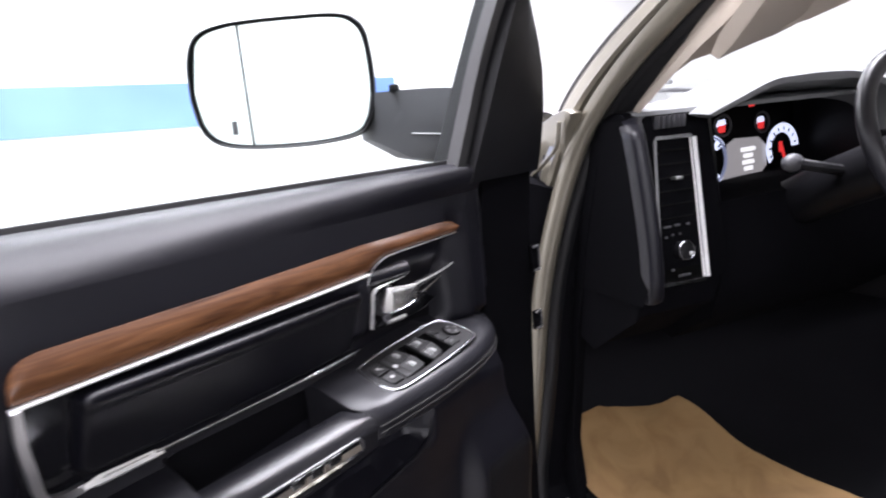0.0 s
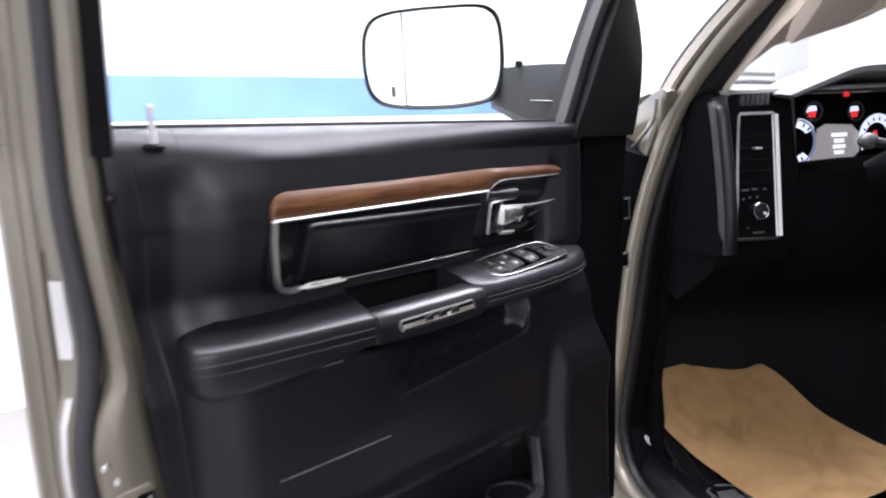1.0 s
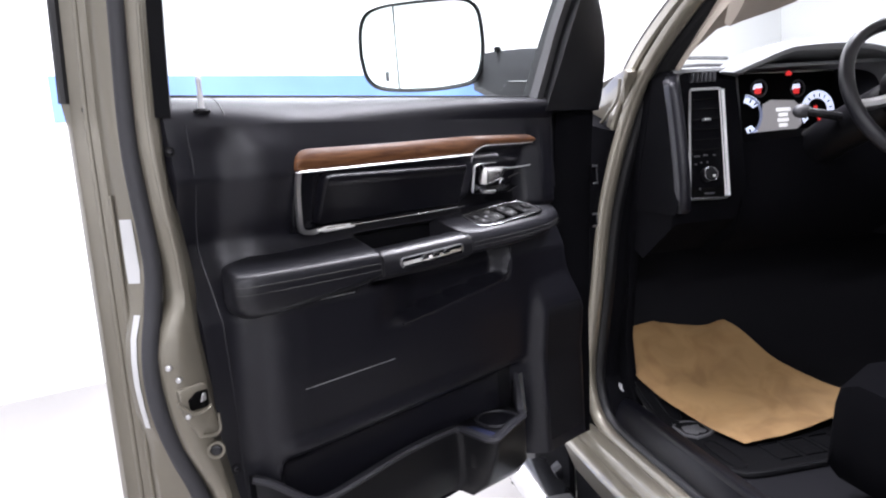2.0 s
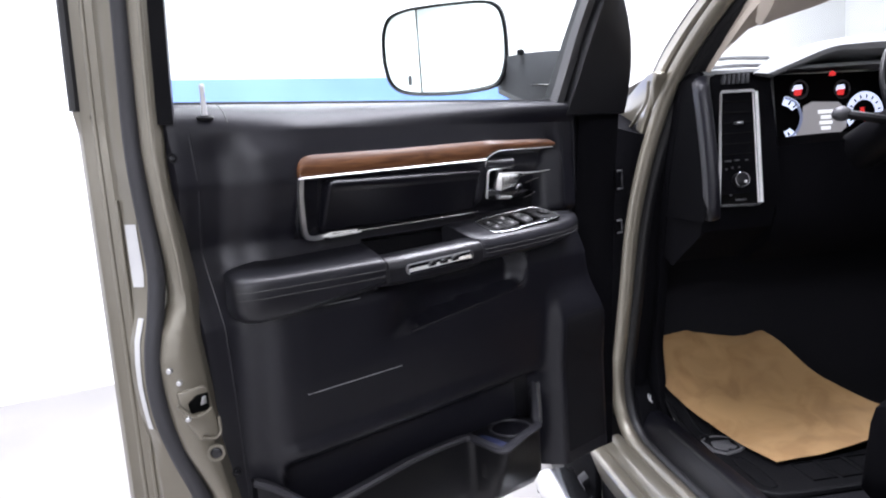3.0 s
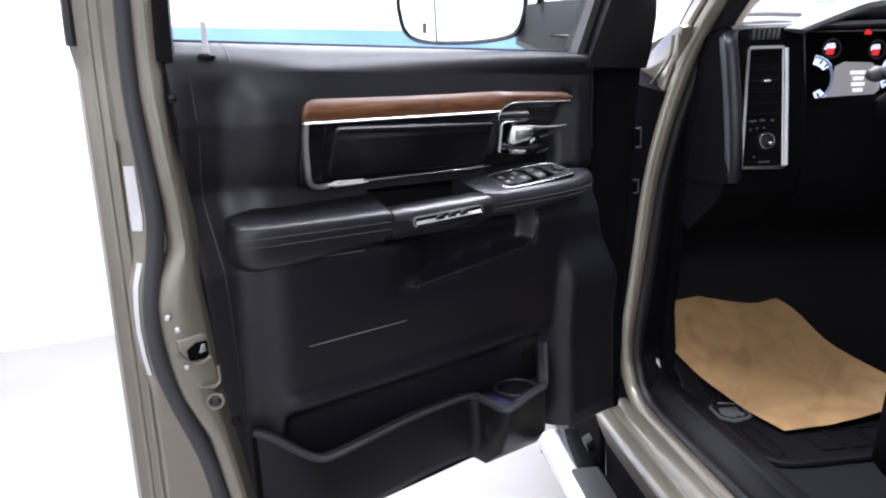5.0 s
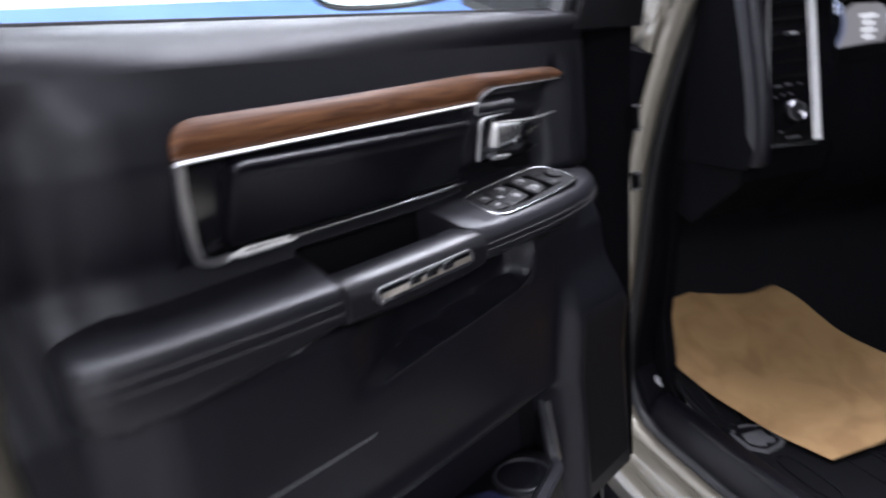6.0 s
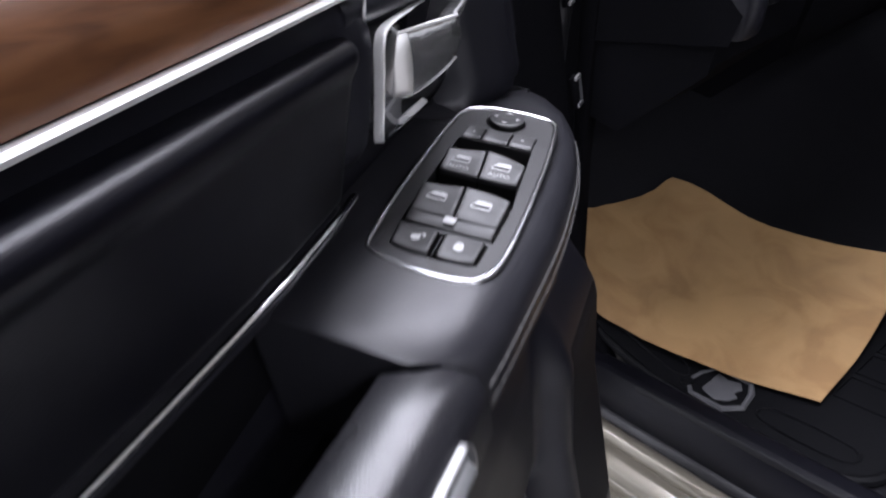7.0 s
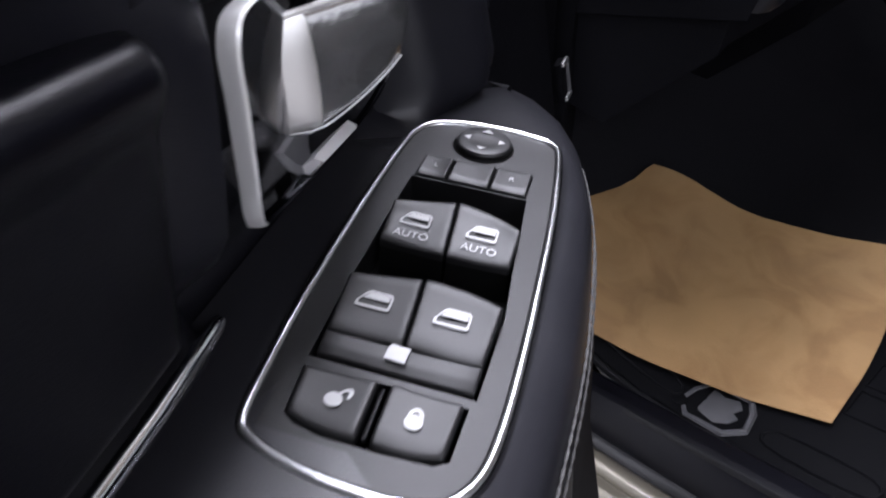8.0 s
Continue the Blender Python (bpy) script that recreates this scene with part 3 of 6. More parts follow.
def lever_piece(x0, x1):
    rings = []
    for x in sorted(set([x0, x1] + [r[0] for r in LEVER_SEC if x0 < r[0] < x1])):
        yf, zt, zl = (lerp_table(x, [(r[0], r[k]) for r in LEVER_SEC]) for k in (1, 2, 3))
        h, e, d = zt - zl, min(0.003, (zt - zl) * 0.3), 0.002 + 0.012 * step(-0.263, -0.236, x)
        ring = [(x, yf + d, zt - e), (x, yf + 0.0008 + d * 0.7, zt), (x, yf + d * 0.2, zt), (x, yf + 0.0006, zt - e * 0.4)]
        ring += [(x, yf + 0.12 * h * k - 0.0012 * math.sin(math.pi * k), zt - e + (zl + e - zt + e) * k) for k in (0.0, 0.25, 0.5, 0.75, 1.0)]
        ring += [(x, yf + 0.12 * h + 0.0012, zl + e * 0.3), (x, yf + 0.12 * h + d * 0.4 + 0.001, zl), (x, yf + 0.12 * h + d, zl + e)]
        rings.append(ring)
    return loft(rings)


lever = part("lever", lever_piece(-0.2528, -0.073), LEVER, handle, "polished chrome pull lever")
part("lever_end", lever_piece(-0.2625, -0.2530), LEVER_END, lever, "pale satin end facet")
part("lever_edge", tube(smooth_path([(x, yf + 0.0008, zt - 0.0004) for x, yf, zt, zl in LEVER_SEC[1:]], 3), 0.0011, 8), BRIGHT, lever, "bright upper edge of the lever")
part("lever_lip", tube(smooth_path([(x, yf + 0.12 * (zt - zl) + 0.0012, zl) for x, yf, zt, zl in LEVER_SEC[1:6]], 3), 0.0006, 8), CHROME, lever, "bright lower edge of the lever")
part("lock_tab", loft([[(x, y - 0.002, z + h), (x, y - 0.004, z), (x, y + 0.002, z - h), (x, y + 0.006, z)] for x, y, z, h in ((-0.168, 0.036, 1.3515, 0.0015), (-0.160, 0.038, 1.3520, 0.0030), (-0.125, 0.048, 1.3570, 0.0026), (-0.107, 0.0535, 1.3595, 0.0018), (-0.103, 0.055, 1.3600, 0.0006))]), LEVER, handle, "small chrome lock tab")
stud(-0.172, 0.050, 1.343, 0.0105, CHROME, "lock_button_cap", "round chrome lock button", handle)

# armrest in three pieces: pad, pull, switch pod
OUT_Z = [(-0.90, 1.247), (-0.60, 1.2455), (-0.37, 1.2525), (-0.12, 1.258), (-0.05, 1.262), (0.0, 1.266)]


def arm_ring(x, out, depth, back=None, r=0.008, sl=0.31):
    z = lerp_table(x, OUT_Z)
    back = max(base_y(x) + 0.050, out + 0.02) if back is None else back
    zb = z + sl * (back - out)
    ring = [(x, back, zb), (x, back * 0.66 + out * 0.34, zb - sl * 0.34 * (back - out) + 0.002), (x, out + 0.022, z + sl * 0.022 + 0.001), (x, out + r * 0.7, z + sl * r * 0.5), (x, out + r * 0.2, z - r * 0.35), (x, out, z - r)]
    if back > 0.05 and -0.145 < x < -0.01 and sl > 0.3:
        fall = step(-0.145, -0.112, x)
        yc = max(0.033, out + 0.012)
        y1 = ring[1][1] + (yc - ring[1][1]) * fall
        ring[1] = (x, y1, z + sl * (y1 - out) + 0.002)
        ring[0] = (x, back, zb - 0.019 * fall)
    ring += [(x, out, z - depth * 0.45), (x, out + 0.0015, z - depth * 0.85), (x, out + 0.010, z - depth), (x, out + 0.035, z - depth - 0.006), (x, back, z - depth - 0.004)]
    return ring


def armrest_piece(stations, back=None, r=0.008, sl=0.31):
    return loft([arm_ring(x, o, d, back, r, sl) for x, o, d in stations])


def skewed(bm, near):
    """The joint between pull and switch pod runs aslant across the armrest."""
    for v in bm.verts:
        k = (1 - step(-0.372, -0.30, v.co.x)) if near else step(-0.43, -0.374, v.co.x)
        v.co.x -= 0.022 * k * step(-0.054, -0.015, v.co.y)
    return bm


PAD_BACK = [(-0.88, 0.010), (-0.866, 0.014), (-0.85, 0.018), (-0.80, 0.030), (-0.75, 0.044), (-0.70, 0.058), (-0.60, 0.060)]
PAD_LINE = [(-0.8745, -0.018, 0.034), (-0.8725, -0.028, 0.048), (-0.867, -0.037, 0.058), (-0.857, -0.0435, 0.065), (-0.84, -0.0475, 0.069), (-0.80, -0.0505, 0.068), (-0.72, -0.0518, 0.060), (-0.65, -0.052, 0.052), (-0.612, -0.052, 0.045), (-0.604, -0.0515, 0.043), (-0.6015, -0.047, 0.040)]
armrest = part("armrest_pad", loft([arm_ring(x, o, d, lerp_table(x, PAD_BACK), 0.008, 0.31) for x, o, d in PAD_LINE]), LEATHER, door, "black leather armrest pad with grey stitching")
pull = part("pull_grip", skewed(armrest_piece([(-0.5995, -0.047, 0.046), (-0.597, -0.0515, 0.048), (-0.56, -0.053, 0.050), (-0.48, -0.054, 0.052), (-0.41, -0.054, 0.050), (-0.377, -0.0535, 0.047), (-0.3735, -0.048, 0.044)], -0.012, 0.017, 0.12), False), GRIP, door, "black leather wrapped door pull")
# switch panel: along p, across q, up h
SN, SF, SR = Vector((-0.325, 0.034, 1.2805)), Vector((-0.125, 0.047, 1.2915)), Vector((-0.323, -0.033, 1.2595))
ep = (SF - SN).normalized()
eq = (SR - SN - ep * (SR - SN).dot(ep)).normalized()
eh = ep.cross(eq)
if eh.z < 0:
    eh = -eh
SW = Matrix(((ep.x, eq.x, eh.x, SN.x), (ep.y, eq.y, eh.y, SN.y), (ep.z, eq.z, eh.z, SN.z), (0, 0, 0, 1)))


def opened(bm):
    """Cuts the pod's top open under the switch plate."""
    for at, axis in ((0.004, ep), (0.151, ep), (0.0065, eq), (0.0695, eq)):
        bmesh.ops.bisect_plane(bm, geom=bm.verts[:] + bm.edges[:] + bm.faces[:], plane_co=SN + axis * at, plane_no=axis)
    bm.normal_update()
    gone = []
    for f in bm.faces:
        d = f.calc_center_median() - SN
        if 0.004 < d.dot(ep) < 0.151 and 0.0065 < d.dot(eq) < 0.0695 and abs(d.dot(eh)) < 0.008:
            gone.append(f)
    bmesh.ops.delete(bm, geom=gone, context="FACES")
    return bm


pod = part("switch_pod", opened(skewed(armrest_piece([(-0.3715, -0.045, 0.040), (-0.368, -0.0495, 0.043), (-0.34, -0.0505, 0.044), (-0.25, -0.0495, 0.044), (-0.20, -0.0450, 0.043), (-0.15, -0.038, 0.041), (-0.13, -0.034, 0.040), (-0.112, -0.0295, 0.039), (-0.08, -0.020, 0.036), (-0.050, -0.006, 0.032), (-0.030, 0.008, 0.028), (-0.014, 0.024, 0.024), (-0.006, 0.040, 0.020)], None, 0.013), True)), POD, door, "black armrest front with window switches")


def stitch(parent, stations, dz):
    path = [(x, o - 0.0006, lerp_table(x, OUT_Z) + dz) for x, o in stations]
    path = smooth_path(path, 6)
    dense = []
    for a, b in zip(path, path[1:]):
        k = max(1, int((b - a).length / 0.0022))
        dense += [a.lerp(b, i / k) for i in range(k)]
    rings = []
    for i, p in enumerate(dense):
        r = 0.00075 if i % 3 else 0.0003
        rings.append([(p[0], p[1] + r * c, p[2] + r * s) for c, s in circle(1, 5)])
    part("stitching", loft(rings), THREAD, parent, "grey stitched seam")


PADS = [(-0.8722, -0.0288), (-0.867, -0.0376), (-0.857, -0.0441), (-0.84, -0.0481), (-0.80, -0.0510), (-0.72, -0.0522), (-0.65, -0.0524), (-0.604, -0.0519)]
PODS = [(-0.369, -0.0500), (-0.34, -0.0507), (-0.25, -0.0497), (-0.20, -0.0453), (-0.15, -0.0383), (-0.11, -0.0293), (-0.08, -0.0203), (-0.050, -0.0065), (-0.030, 0.0075)]
stitch(armrest, PADS, -0.0170)
stitch(armrest, PADS, -0.0295)
stitch(pod, PODS, -0.0200)
stitch(pod, PODS, -0.0285)
part("pad_gap", box(-0.6015, -0.5995, -0.048, -0.014, 1.205, 1.244), RUBBER, armrest)

# bright plate on the pull, with plain raised bars in place of its lettering
y0 = -0.0545
plate = part("pull_plate", sweep([(-0.556 + 0.006 * math.cos(a) if c < 0 else -0.412 + 0.006 * math.cos(a), y0 - 0.001, (1.2215 if c < 0 else 1.2275) + 0.0085 * math.sin(a)) for c, a in [(1, radians(-90 + 18 * k)) for k in range(11)] + [(-1, radians(90 + 18 * k)) for k in range(11)]], [(-0.0011, -0.0018), (0.0011, -0.0018), (0.0011, 0.002), (-0.0011, 0.002)], (0, 1, 0), True), SATIN, pull, "chrome framed plate")
part("plate_face", prism([(-0.558, 1.2140), (-0.410, 1.2200), (-0.410, 1.2350), (-0.558, 1.2290)], "y", y0 - 0.0005, y0 + 0.003), GLOSS, plate, "dark recessed plate face")
part("plate_bevel", loft([[(x, y0 - 0.0002, 1.2232 + 0.0417 * (x + 0.556)), (x, y0 - 0.0046, 1.2170 + 0.0417 * (x + 0.556)), (x, y0 - 0.0030, 1.2120 + 0.0417 * (x + 0.556)), (x, y0 + 0.002, 1.2125 + 0.0417 * (x + 0.556))] for x in (-0.558, -0.552, -0.52, -0.48, -0.44, -0.416, -0.410)]), CHROME, plate, "bright lower bevel of the plate")
for k in range(3):
    x = -0.515 + 0.027 * k
    part("raised_bar", prism([(x, 1.2205 + 0.04 * (x + 0.51)), (x + 0.018, 1.2210 + 0.04 * (x + 0.51)), (x + 0.021, 1.2315 + 0.04 * (x + 0.51)), (x + 0.004, 1.2310 + 0.04 * (x + 0.51))], "y", y0 - 0.0038, y0, 0.0008), RIM_METAL, plate, "raised bright bar")

RIM_PQ = [(4, 2.8), (22, 0.2), (56, -2.6), (92, -4), (130, -4.5), (167, -4.3), (188, -2.6), (200, 3.5), (206.5, 18), (208.5, 36), (207.5, 55), (203, 66), (190, 70.5), (142, 74.8), (95, 76.4), (58, 77), (30, 76.6), (12, 74.8), (2, 70.8), (-4, 64.5), (-6.5, 55), (-7, 44), (-6.2, 30), (-4.0, 18), (-1.2, 9.5)]
outline = smooth_path([(p / 1000, q / 1000, 0) for p, q in RIM_PQ], 4, True)
switches = part("switch_bezel", sweep(outline, [(-0.0023, -0.004), (0.0023, -0.004), (0.0023, 0.0004), (0.0017, 0.0016), (0.0006, 0.0023), (-0.0006, 0.0023), (-0.0017, 0.0016), (-0.0023, 0.0004)], (0, 0, 1), True), RIM_METAL, door, "window switch panel with a chrome rim", SW)
PIT = [(33.5, 10.2), (33.5, 66.6), (72, 67.6), (100, 65.2), (124, 63.8), (149, 61.8), (149, 8.4), (120, 8.2), (70, 8.8)]
LOCK_PIT = [(6.2, 26), (6.2, 44), (7.2, 60), (10, 64.2), (30, 65.0), (30.6, 38), (29.2, 10.6), (11, 12.6), (8, 17)]


def switch_plate():
    """The plate, with two wells cut through it."""
    loops = [[Vector((v.x, v.y, 0.0008)) for v in outline]] + [[Vector((p / 1000, q / 1000, 0.0008)) for p, q in pit] for pit in (PIT, LOCK_PIT)]
    bm = bmesh.new()
    vs = [bm.verts.new(v) for loop in loops for v in loop]
    for tri in geometry.tessellate_polygon(loops):
        bm.faces.new([vs[k] for k in tri])
    bmesh.ops.recalc_face_normals(bm, faces=bm.faces)
    return bm


for pit in (PIT, LOCK_PIT):
    ring = [(p / 1000, q / 1000) for p, q in pit]
    well_ob = part("switch_well", loft([[(x, y, 0.0007) for x, y in ring], [(x, y, -0.016) for x, y in ring]], True, False), KEY, switches, "dark well under the keys", SW)
    # The well's floor is coloured near-black in place of its shade.
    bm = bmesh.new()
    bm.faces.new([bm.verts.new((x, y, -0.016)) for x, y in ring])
    part("well_floor", bm, SHADED_BLACK, well_ob, "", SW)
part("switch_plate", switch_plate(), SWITCH, switches, "dark grey switch plate", SW, 20)


def key(corners, profile, w=0.0011, near_bow=0.0, far_bow=0.0, foot=-0.0012):
    """A rocker key: corners near-left, near-right, far-right, far-left; profile gives the height from near to far."""
    (a, b, c, d), n, m = [Vector((p / 1000, q / 1000)) for p, q in corners], 10, 8
    rows = []
    for i in range(n + 1):
        s = i / n
        row = []
        for j in range(m + 1):
            r = j / m
            p = a.lerp(d, s).lerp(b.lerp(c, s), r)
            bow = 4 * r * (1 - r)
            row.append(Vector((p.x - near_bow * bow * (1 - s) + far_bow * bow * s, p.y, lerp_table(s, profile) - 0.0006 * bow)))
        rows.append(row)
    rim_pts = rows[0] + [r[-1] for r in rows[1:]] + rows[-1][-2::-1] + [r[0] for r in rows[-2:0:-1]]
    bm = loft(rows, False)
    lower = loft([rim_pts + rim_pts[:1], [Vector((p.x, p.y, foot)) for p in rim_pts + rim_pts[:1]]], False)
    bm = join(bm, lower)
    bmesh.ops.remove_doubles(bm, verts=bm.verts, dist=1e-6)
    bmesh.ops.recalc_face_normals(bm, faces=bm.faces)
    return bevel(bm, w, 3, 45)


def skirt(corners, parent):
    """Carries a key in its well; near-black stands in for the shade there."""
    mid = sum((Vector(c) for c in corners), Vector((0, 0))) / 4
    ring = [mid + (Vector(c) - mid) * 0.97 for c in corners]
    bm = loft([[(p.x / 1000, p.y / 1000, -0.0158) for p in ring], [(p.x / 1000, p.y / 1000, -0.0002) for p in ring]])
    part("shade_stem", bm, SHADED_BLACK, parent, "", SW)


def flat(poly, h, parent, mat=WHITE, name="printed_mark"):
    part(name, prism([(p / 1000, q / 1000) for p, q in poly], "z", h, h + 0.0003), mat, parent, "", SW)


ROCK = [(0.0, 0.0030), (0.12, 0.0042), (0.4, 0.0052), (0.7, 0.0066), (0.9, 0.0080), (1.0, 0.0078)]
ROCK_F = [(0.0, 0.0026), (0.10, 0.0036), (0.4, 0.0046), (0.7, 0.0060), (0.9, 0.0076), (1.0, 0.0074)]
PAD = [(0.0, 0.0026), (0.2, 0.0034), (1.0, 0.0040)]


def rock_h(profile, p0, p1):
    """Height over the plate as a function of p along a key."""
    return lambda p: lerp_table((p - p0) / (p1 - p0), profile)


def draped(bm, height, lift=0.00025):
    """Lays a flat mark on a key's curved face."""
    for v in bm.verts:
        v.co.z = height(v.co.x * 1000) + lift
    return bm


def lettering(text, size, p, q, height, parent):
    cu = bpy.data.curves.new("lettering", "FONT")
    cu.body, cu.size, cu.align_x = text, size, "CENTER"
    tmp = bpy.data.objects.new("lettering", cu)
    me = bpy.data.meshes.new_from_object(tmp)
    bm = bmesh.new()
    bm.from_mesh(me)
    bpy.data.objects.remove(tmp)
    bpy.data.meshes.remove(me)
    # read from the driver's seat: across is q, up is p
    bm.transform(Matrix(((0, 1, 0, p / 1000), (1, 0, 0, q / 1000), (0, 0, 1, 0), (0, 0, 0, 1))))
    part("lettering", draped(bm, height), WHITE, parent, "white printed letters", SW)


def ring_mark(outer, inner, height, parent):
    bm = bmesh.new()
    a = [bm.verts.new((p / 1000, q / 1000, 0)) for p, q in outer]
    b = [bm.verts.new((p / 1000, q / 1000, 0)) for p, q in inner]
    for i in range(len(a)):
        j = (i + 1) % len(a)
        bm.faces.new((a[i], a[j], b[j], b[i]))
    part("printed_mark", draped(bm, height), WHITE, parent, "", SW)


def window_icon(p, q, height, parent):
    """A side window in outline with its pane half lowered."""
    shape = [(-3.6, -6.4), (-3.6, 5.4), (-3.0, 6.0), (2.4, 6.0), (3.6, 5.0), (3.6, -2.4), (3.0, -3.6), (-1.4, -6.4)]
    ring_mark([(p + a, q + b) for a, b in shape], [(p + 0.05 + a * 0.76, q + 0.1 + b * 0.87) for a, b in shape], height, parent)
    bm = bmesh.new()
    bm.faces.new([bm.verts.new((a / 1000, b / 1000, 0)) for a, b in ((p + 0.1, q - 4.4), (p + 0.1, q + 5.0), (p + 2.6, q + 4.6), (p + 2.6, q - 2.4))])
    part("printed_mark", draped(bm, height), WHITE, parent, "", SW)


def padlock_icon(p, q, height, parent, shut):
    body = [(p + 2.7 * math.cos(radians(a)) - 0.6, q + 2.9 * math.sin(radians(a))) for a in range(0, 360, 30)]
    bm = bmesh.new()
    bm.faces.new([bm.verts.new((a / 1000, b / 1000, 0)) for a, b in body])
    part("printed_mark", draped(bm, height), WHITE, parent, "", SW)
    c, turn = (q, 0) if shut else (q + 2.6, 30)
    arc = [(p + 1.2 + 3.3 * math.sin(radians(a)), c + 2.5 * math.cos(radians(a - turn))) for a in range(-10, 191, 20)]
    core = [(p + 1.2 + 2.0 * math.sin(radians(a)), c + 1.3 * math.cos(radians(a - turn))) for a in range(-10, 191, 20)]
    bm = bmesh.new()
    for i in range(len(arc) - 1):
        bm.faces.new([bm.verts.new((x / 1000, y / 1000, 0)) for x, y in (arc[i], arc[i + 1], core[i + 1], core[i])])
    part("printed_mark", draped(bm, height), WHITE, parent, "", SW)


unlock = part("unlock_button", key([(10.0, 13.6), (7.6, 36.6), (29.0, 36.2), (27.8, 11.8)], PAD, 0.0013, 0.0012), KEY, switches, "dark grey door unlock button", SW)
skirt([(10.0, 13.6), (7.6, 36.6), (29.0, 36.2), (27.8, 11.8)], unlock)
lock = part("lock_button", key([(7.6, 40.6), (9.6, 62.6), (29.0, 63.6), (29.4, 40.0)], PAD, 0.0013, 0.0012), KEY, switches, "dark grey door lock button", SW)
skirt([(7.6, 40.6), (9.6, 62.6), (29.0, 63.6), (29.4, 40.0)], lock)
part("divider", key([(9.5, 37.8), (9.5, 39.0), (28.0, 38.6), (28.0, 37.4)], [(0.0, 0.0012), (1.0, 0.0020)], 0.0003), KEY, switches, "thin ridge between the lock buttons", SW)
lip_key = part("switch_base", key([(35.4, 12.0), (35.4, 65.2), (45.4, 65.6), (44.6, 11.6)], [(0.0, 0.0012), (0.4, 0.0026), (1.0, 0.0034)], 0.0012), KEY, switches, "rounded lip before the rear window switches", SW)
skirt([(35.4, 12.0), (35.4, 65.2), (45.4, 65.6), (44.6, 11.6)], lip_key)
rear_l = part("window_switch", key([(44.8, 11.6), (45.6, 38.2), (75.0, 36.4), (70.0, 10.4)], ROCK, 0.0011, 0, 0.0006), KEY, switches, "dark grey window switch key", SW)
skirt([(44.8, 11.6), (45.6, 38.2), (75.0, 36.4), (70.0, 10.4)], rear_l)
rear_r = part("window_switch", key([(45.6, 38.8), (45.4, 65.4), (70.6, 66.6), (75.6, 36.9)], ROCK, 0.0011, 0, 0.0022), KEY, switches, "dark grey window switch key", SW)
skirt([(45.6, 38.8), (45.4, 65.4), (70.6, 66.6), (75.6, 36.9)], rear_r)
front_l = part("window_switch", key([(97.6, 11.0), (96.8, 38.0), (127.0, 35.4), (119.6, 10.0)], ROCK_F, 0.0011, 0, 0.0008), KEY, switches, "dark grey automatic window switch key", SW)
skirt([(97.6, 11.0), (96.8, 38.0), (127.0, 35.4), (119.6, 10.0)], front_l)
front_r = part("window_switch", key([(96.8, 38.6), (98.0, 64.0), (117.4, 64.2), (127.6, 35.9)], ROCK_F, 0.0011, 0, 0.0026), KEY, switches, "dark grey automatic window switch key", SW)
skirt([(96.8, 38.6), (98.0, 64.0), (117.4, 64.2), (127.6, 35.9)], front_r)
STRIP = [(0.0, 0.0016), (0.2, 0.0026), (1.0, 0.0030)]
# A black sheet on the plate paints the shaded gap round the buttons.
part("button_gap_shade", prism([(0.1498, 0.0094), (0.1498, 0.0614), (0.1694, 0.0614), (0.1682, 0.0094)], "z", 0.0006, 0.0012), SHADED_BLACK, switches, "black sheet for the shade round the mirror buttons", SW)
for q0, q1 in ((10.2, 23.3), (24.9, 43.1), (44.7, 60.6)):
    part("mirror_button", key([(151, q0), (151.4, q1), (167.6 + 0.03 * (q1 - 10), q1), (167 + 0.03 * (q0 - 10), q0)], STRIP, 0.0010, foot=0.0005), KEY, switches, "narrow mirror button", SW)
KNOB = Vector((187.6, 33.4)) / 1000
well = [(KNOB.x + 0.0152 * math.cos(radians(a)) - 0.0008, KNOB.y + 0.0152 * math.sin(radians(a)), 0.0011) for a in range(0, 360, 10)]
# A flat black disc paints the shade round the mirror pad.
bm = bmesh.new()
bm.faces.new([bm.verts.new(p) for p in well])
part("knob_gap_shade", bm, SHADED_BLACK, switches, "black disc for the shade round the mirror pad", SW)
rows = []
for r, h in ((0.0136, 0.0010), (0.0138, 0.0030), (0.0130, 0.0042), (0.0115, 0.0046), (0.006, 0.0040), (0.001, 0.0038)):
    rows.append([(KNOB.x + r * math.cos(radians(a)), KNOB.y + r * math.sin(radians(a)), h) for a in range(0, 360, 12)])
knob = part("mirror_knob", loft(rows), KEY, switches, "round dished mirror adjustment pad", SW)
for turn, k in ((0, 1.25), (90, 1.0), (180, 1.0), (270, 1.0)):
    c, n = math.cos(radians(turn)), math.sin(radians(turn))
    tri = [(7.2, -2.2 * k), (7.2, 2.2 * k), (7.2 + 3.0 * k, 0.0)]
    flat([(KNOB.x * 1000 + a * c - b * n, KNOB.y * 1000 + a * n + b * c) for a, b in tri], 0.0046, knob)
H_REAR, H_FRONT, H_PAD = rock_h(ROCK, 45, 73), rock_h(ROCK_F, 97.2, 123), rock_h(PAD, 9, 29)
window_icon(60.2, 23.3, H_REAR, rear_l)
window_icon(60.8, 51.2, H_REAR, rear_r)
window_icon(111.4, 22.4, H_FRONT, front_l)
window_icon(111.8, 49.9, H_FRONT, front_r)
lettering("AUTO", 0.0052, 100.8, 22.6, H_FRONT, front_l)
lettering("AUTO", 0.0052, 101.2, 50.2, H_FRONT, front_r)
flat([(38.4, 34.2), (38.0, 41.2), (44.6, 41.4), (45.0, 35.0), (43.4, 34.2)], 0.0035, switches)
padlock_icon(18.4, 25.6, H_PAD, unlock, False)
padlock_icon(18.2, 50.8, H_PAD, lock, True)
